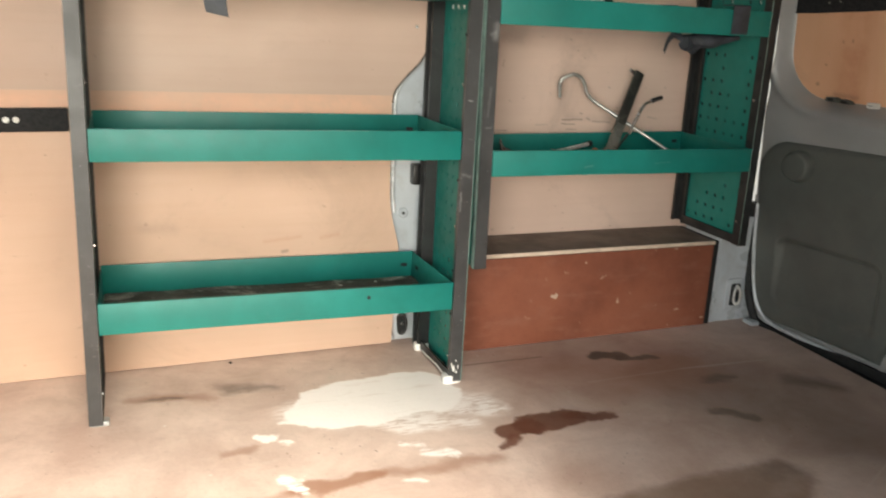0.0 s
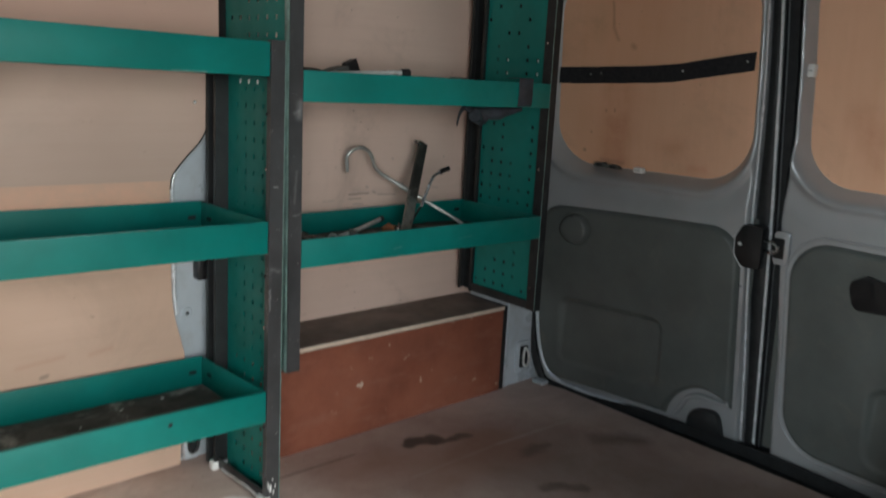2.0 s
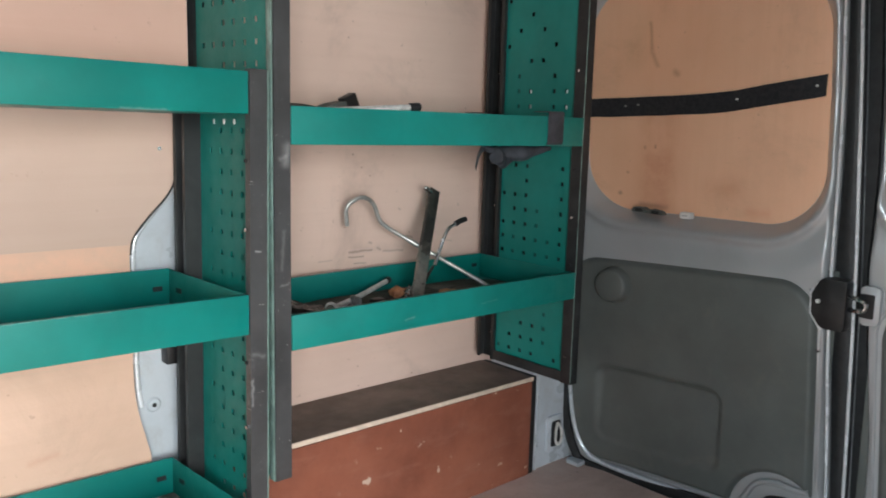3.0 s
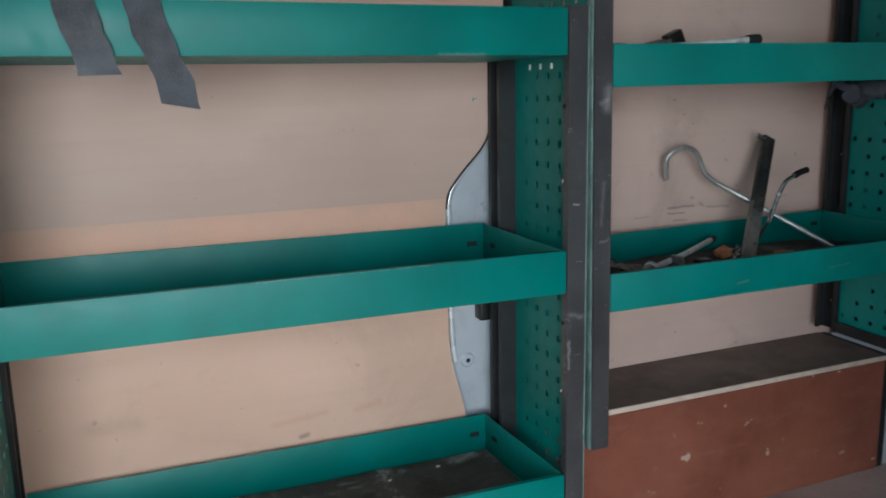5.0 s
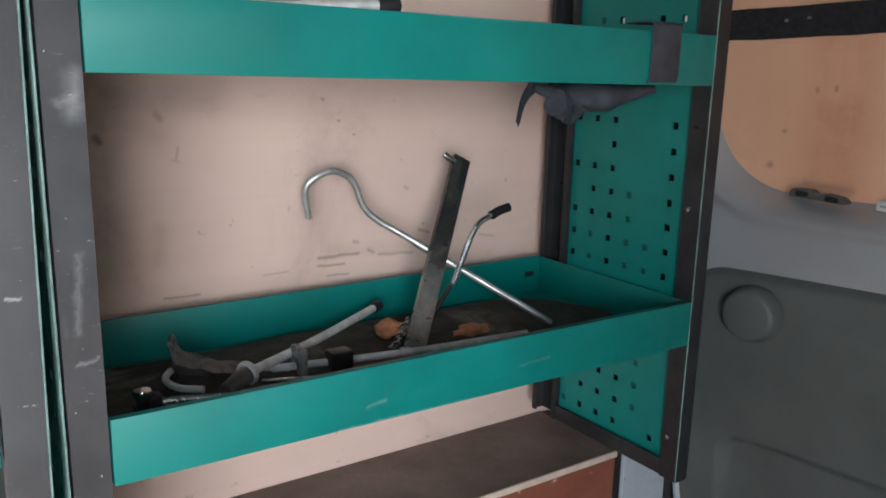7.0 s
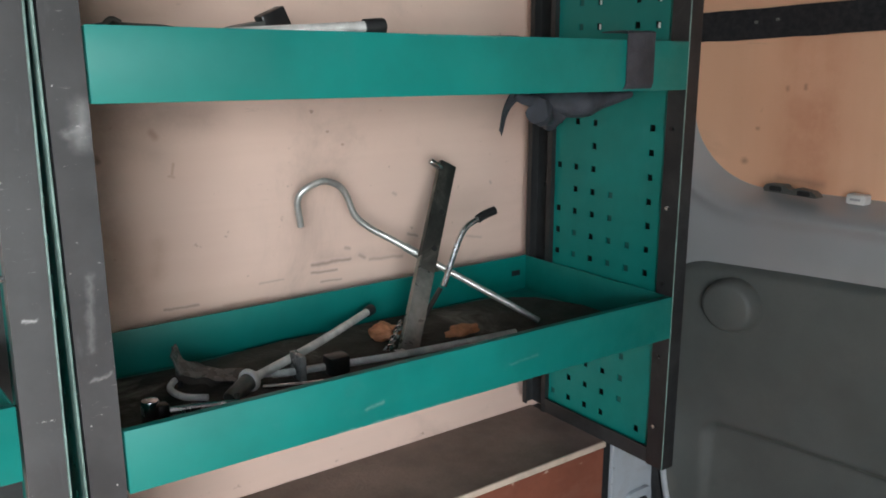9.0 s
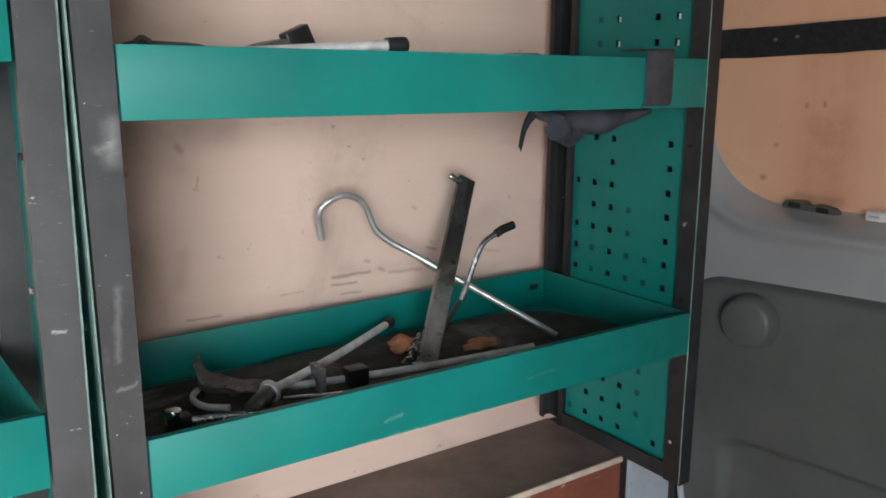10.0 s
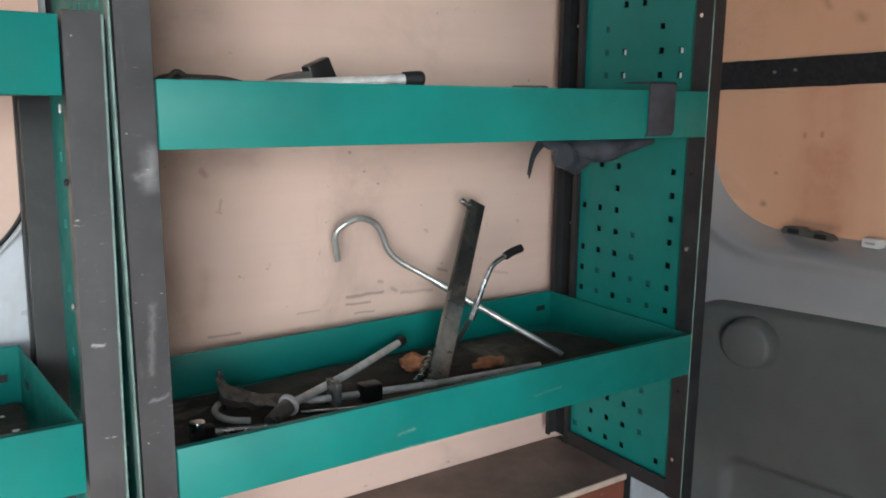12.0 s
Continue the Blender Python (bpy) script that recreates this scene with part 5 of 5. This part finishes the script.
part("sleeve", tube([(1.238, 1.398, 0.5763), (1.250, 1.3887, 0.5677), (1.264, 1.378, 0.5577)], 0.0056, 12, 4), ZINC, hook, "crimped steel sleeve")

bar = thing("angle_bar", "black steel angle bar standing in the tray", "bar")
base, tip = Vector((1.178, 1.297, BED + 0.004)), Vector((1.331, 1.424, 0.675))
length = (tip - base).length
way = (tip - base).normalized()
across = way.cross(Vector((0.50, 0.82, -0.28))).normalized()
across = -across if across.x < 0 else across
frame_bar = Matrix.Translation(base) @ Matrix((across, way.cross(across), way)).transposed().to_4x4() @ pose(0, 0, 0, 0, 0, 22)
for name, lower, upper, paint in (("bare_end", 0.0, 0.40, WORN), ("bar", 0.401, 1.0, DARK_STEEL)):
    piece = slab([(-0.012, -0.0015), (0.0098, -0.0015), (0.0098, 0.0015), (-0.012, 0.0015)], "z", length * lower, length * upper, 0.0006)
    bmesh.ops.transform(piece, matrix=frame_bar, verts=piece.verts)
    part(name, piece, paint, bar, "worn bare lower end" if paint is WORN else "")
for lower, upper, paint in ((0.0, 0.46, WORN), (0.461, 1.0, DARK_STEEL)):
    piece = slab([(-0.0146, -0.0015), (-0.0122, -0.0015), (-0.0122, 0.008), (-0.0146, 0.008)], "z", length * lower, length * upper, 0.0006)
    bmesh.ops.transform(piece, matrix=frame_bar, verts=piece.verts)
    part("flange", piece, paint, bar, "worn bare steel flange" if paint is WORN else "")
part("peg", cyl(frame_bar @ Vector((-0.012, -0.001, length - 0.014)), frame_bar @ Vector((-0.032, -0.004, length - 0.013)), 0.0046, 12, bevel=0.001), CHROME, bar, "short bright steel peg")
for s in (0.52, 0.72):
    part("hole", cyl(frame_bar @ Vector((0.002, -0.0012, length * s)), frame_bar @ Vector((0.002, -0.0024, length * s)), 0.004, 12), RUBBER, bar)
part("foot_plate", box(1.164, 1.196, 1.283, 1.315, BED, BED + 0.004, 0.001), STEEL, bar, "worn steel foot")

crank = thing("bent_lever", "bent chrome lever with a black grip", "lever")
part("lever", tube([(1.262, 1.345, 0.530), (1.275, 1.348, 0.555), (1.290, 1.350, 0.585), (1.302, 1.350, 0.602), (1.318, 1.350, 0.610), (1.330, 1.350, 0.614)], 0.0038, 10, 6), CHROME, crank)
part("grip", tube([(1.322, 1.350, 0.611), (1.334, 1.350, 0.616), (1.350, 1.349, 0.620)], 0.0058, 10, 5), BLACK, crank, "black rubber grip")
part("shank", cyl((1.258, 1.346, 0.528), (1.207, 1.336, 0.474), 0.0034, 10), DARK_STEEL, crank, "dark lower shank")

brace = thing("wheel_brace", "grey steel wheel brace with a round socket", "wheel brace", (0, -0.006, 0.003))
part("arm", tube([(0.968, 1.298, 0.486), (1.07, 1.345, 0.490), (1.182, 1.408, 0.494)], 0.0049, 12, 6), STEEL, brace)
part("tip", cyl((1.178, 1.4055, 0.4938), (1.190, 1.412, 0.4945), 0.0072, 12, bevel=0.001), RUBBER, brace, "dark rubber tip")
part("socket", cyl((0.938, 1.277, 0.480), (0.972, 1.298, 0.488), 0.0078, 18, 0.0100, bevel=0.0015), WORN, brace, "round steel socket")
part("collar", cyl((0.966, 1.295, 0.4865), (0.972, 1.2985, 0.4877), 0.0128, 20, bevel=0.0022), STEEL, brace, "bright worn collar")

pry = thing("long_rod", "long bright steel rod with a black clamp", "rod", (0, -0.004, 0.002))
part("rod", tube([(1.005, 1.318, 0.478), (1.06, 1.300, 0.480), (1.16, 1.270, 0.484), (1.290, 1.238, 0.491)], 0.0042, 10, 6), STEEL, pry)
part("clamp", box(1.060, 1.086, 1.284, 1.306, 0.471, 0.494, 0.004), BLACK, pry, "black plastic clamp")
part("clamp", box(1.028, 1.036, 1.294, 1.322, 0.470, 0.500, 0.002), CLEAR, pry, "clouded plastic tab")

thin = thing("socket_bar", "thin chrome bar with a square socket end", "socket bar", (0, -0.008, 0.004))
part("bar", tube([(0.866, 1.288, 0.480), (0.90, 1.280, 0.480), (0.945, 1.268, 0.478)], 0.0042, 10, 5), CHROME, thin)
part("socket", cyl((0.862, 1.287, BED + 0.001), (0.862, 1.287, 0.496), 0.0085, 14, bevel=0.002), CHROME, thin, "bright socket")
part("sleeve", box(0.867, 0.879, 1.279, 1.293, 0.471, 0.490, 0.003), BLACK, thin, "black sleeve")

loop = thing("steel_hook", "bent grey steel hook lying in the tray", "hook", (0, -0.008, 0.004))
part("hook", tube([(0.925, 1.303, 0.4765), (0.905, 1.320, 0.4765), (0.900, 1.345, 0.478), (0.915, 1.365, 0.480), (0.935, 1.372, 0.480), (0.955, 1.362, 0.478), (0.985, 1.335, 0.477), (1.02, 1.312, 0.477)], 0.0036, 10, 6), STEEL, loop)
film_bag = thing("plastic_scrap", "bent scrap of clouded dark plastic between the tools", "plastic scrap", (0, -0.008, 0.004))
part("film", ribbon([(0.912, 1.366, 0.512), (0.920, 1.360, 0.494), (0.940, 1.350, 0.484), (0.965, 1.335, 0.480), (0.990, 1.318, 0.474)], (0.5, 0.8, 0.25), 0.024, 0.0016, ragged=0.5), SCRAP, film_bag)
part("fold", ribbon([(0.918, 1.368, 0.490), (0.935, 1.352, 0.480), (0.955, 1.345, 0.4725)], (0.8, 0.4, 0.5), 0.024, 0.0016, ragged=0.6), MAT, film_bag, "dirty dark fold")
part("spike", cyl((0.916, 1.360, 0.472), (0.912, 1.366, 0.516), 0.0035, 8, 0.001), BLACK, film_bag, "dark sharp corner")

rod3 = thing("thin_wire", "thin bright wire across the tray", "wire", (0, -0.006, 0.003))
part("wire", tube([(0.985, 1.300, 0.474), (1.02, 1.282, 0.475), (1.06, 1.270, 0.474)], 0.0024, 8, 5), CHROME, rod3)

def chip(x, y, z, sx, sy, sz, seed, label):
    bm = bmesh.new()
    bmesh.ops.create_icosphere(bm, subdivisions=3, radius=1)
    for v in bm.verts:
        s = 1 + 0.5 * noise.noise(v.co * 1.7 + Vector((seed, 0, 0)))
        v.co = Vector((x + sx * v.co.x * s, y + sy * v.co.y * s, z + max(-sz, sz * v.co.z * s)))
    return solo("wood_chip", bm, TERRACOTTA, label, "wood chip", "wood chips")


chip(1.182, 1.362, BED + 0.011, 0.020, 0.015, 0.011, 1.3, "broken orange wood chip beside the bar")
chip(1.270, 1.315, BED + 0.007, 0.024, 0.012, 0.007, 4.1, "flat orange wood chip on the mat")
def flake(x, y, level, size, seed):
    bm = bmesh.new()
    z = level(x, y) + 0.0075 + 0.0025 * noise.noise(Vector((x * 9, y * 14, 1)))
    bmesh.ops.create_icosphere(bm, subdivisions=2, radius=size)
    for v in bm.verts:
        k = 1 + 0.5 * noise.noise(v.co * 200 + Vector((seed, 0, 0)))
        v.co = Vector((x + v.co.x * k, y + 0.7 * v.co.y * k, z + 0.25 * v.co.z * k))
    return solo("paint_flake", bm, CLIP, "small white paint flake on the tray mat", "paint flake", "paint flakes")


flake(0.700, 1.311, left_tray(0.527), 0.004, 1.0)
flake(0.692, 1.352, left_tray(0.527), 0.003, 2.0)
flake(0.520, 1.340, left_tray(0.195), 0.003, 3.0)
flake(0.610, 1.360, left_tray(0.195), 0.004, 4.0)
flake(0.430, 1.300, left_tray(0.195), 0.0025, 5.0)



def crumb(x, y, size, seed, paint, label):
    bm = bmesh.new()
    bmesh.ops.create_icosphere(bm, subdivisions=2, radius=size)
    for v in bm.verts:
        k = 1 + 0.7 * noise.noise(v.co * (0.9 / size) + Vector((seed, 0, 0)))
        v.co = Vector((x + v.co.x * k, y + 0.7 * v.co.y * k, max(0.0003, 0.4 * size + 0.6 * v.co.z * k)))
    return solo("floor_crumb", bm, paint, label, "crumb", "crumbs on the floor")


crumb(0.631, 0.484, 0.0034, 1.0, CLIP, "white crumb of plaster on the van floor")
for x, y, size, seed in ((0.474, 0.659, 0.0034, 2.0), (0.435, 0.624, 0.0022, 3.0), (0.173, 0.800, 0.0036, 4.0), (1.007, 0.455, 0.0040, 5.0), (0.548, 0.574, 0.0020, 6.0), (0.272, 1.393, 0.0040, 7.0)):
    crumb(x, y, size, seed, DARK_STEEL, "small dark crumb of dirt on the van floor")

chain = thing("chain_end", "short end of bright chain beside the bar", "chain")
for k in range(6):
    c = Vector((1.160 + 0.007 * k, 1.318 + 0.006 * k, BED + 0.006 + 0.003 * k))
    d = Vector((0.006, 0.004, 0.003)) if k % 2 else Vector((0.004, -0.006, 0.004))
    part("link", tube([c - d, c + Vector((0, 0, 0.004)), c + d, c - Vector((0, 0, 0.003)), c - d], 0.0014, 6, 4), CHROME, chain)

# ---- things on the upper tray ----
UP = 0.7892
strap2 = thing("rubber_strap", "flat dark rubber strap lying on the upper tray", "strap")
part("strap", ribbon([(0.835, 1.26, 0.838), (0.85, 1.26, 0.846), (0.88, 1.26, 0.846), (0.92, 1.26, 0.842), (0.97, 1.26, 0.820), (1.00, 1.26, UP + 0.004)], (0, 1, 0.1), 0.045, 0.006), MAT, strap2)
part("buckle", tube([(0.842, 1.25, 0.845), (0.850, 1.25, 0.853), (0.858, 1.25, 0.850)], 0.0025, 8, 4), MAT, strap2, "small dull buckle")
blk = thing("brush", "black brush head with a dark flat handle", "brush")
bm = box(-0.0145, 0.0145, -0.010, 0.010, -0.016, 0.016, 0.002)
bmesh.ops.transform(bm, matrix=pose(1.040, 1.340, 0.853, 0, -24, 0), verts=bm.verts)
part("head", bm, BLACK, blk, "black brush head")
part("handle", ribbon([(1.022, 1.340, 0.851), (0.990, 1.340, 0.844), (0.955, 1.340, 0.826), (0.90, 1.340, UP + 0.006)], (0, 1, 0), 0.036, 0.012), TRIM, blk, "dark grey handle")
wip = thing("tube_rod", "pale tubular rod with a rounded dark cap", "rod")
part("tube", tube([(0.90, 1.228, 0.839), (0.98, 1.212, 0.8435), (1.066, 1.195, 0.8485)], 0.0058, 12, 5), STEEL, wip)
part("cap", tube([(1.062, 1.1955, 0.8480), (1.074, 1.194, 0.8490), (1.085, 1.193, 0.8497)], 0.008, 12, 4, radii=lambda u: 0.008 if u < 0.75 else 0.008 * math.sqrt(max(0.05, 1 - ((u - 0.75) / 0.26) ** 2))), RUBBER, wip, "dark rounded cap")
part("rest", cyl((0.95, 1.218, UP), (0.95, 1.218, 0.836), 0.008, 10), TRIM, wip)
oddment = thing("plastic_tub", "dark shallow plastic tub in the upper tray", "tub")
part("tub_wall", cyl((1.265, 1.24, UP), (1.265, 1.24, 0.8435), 0.026, 20, 0.022, bevel=0.003), TRIM, oddment)
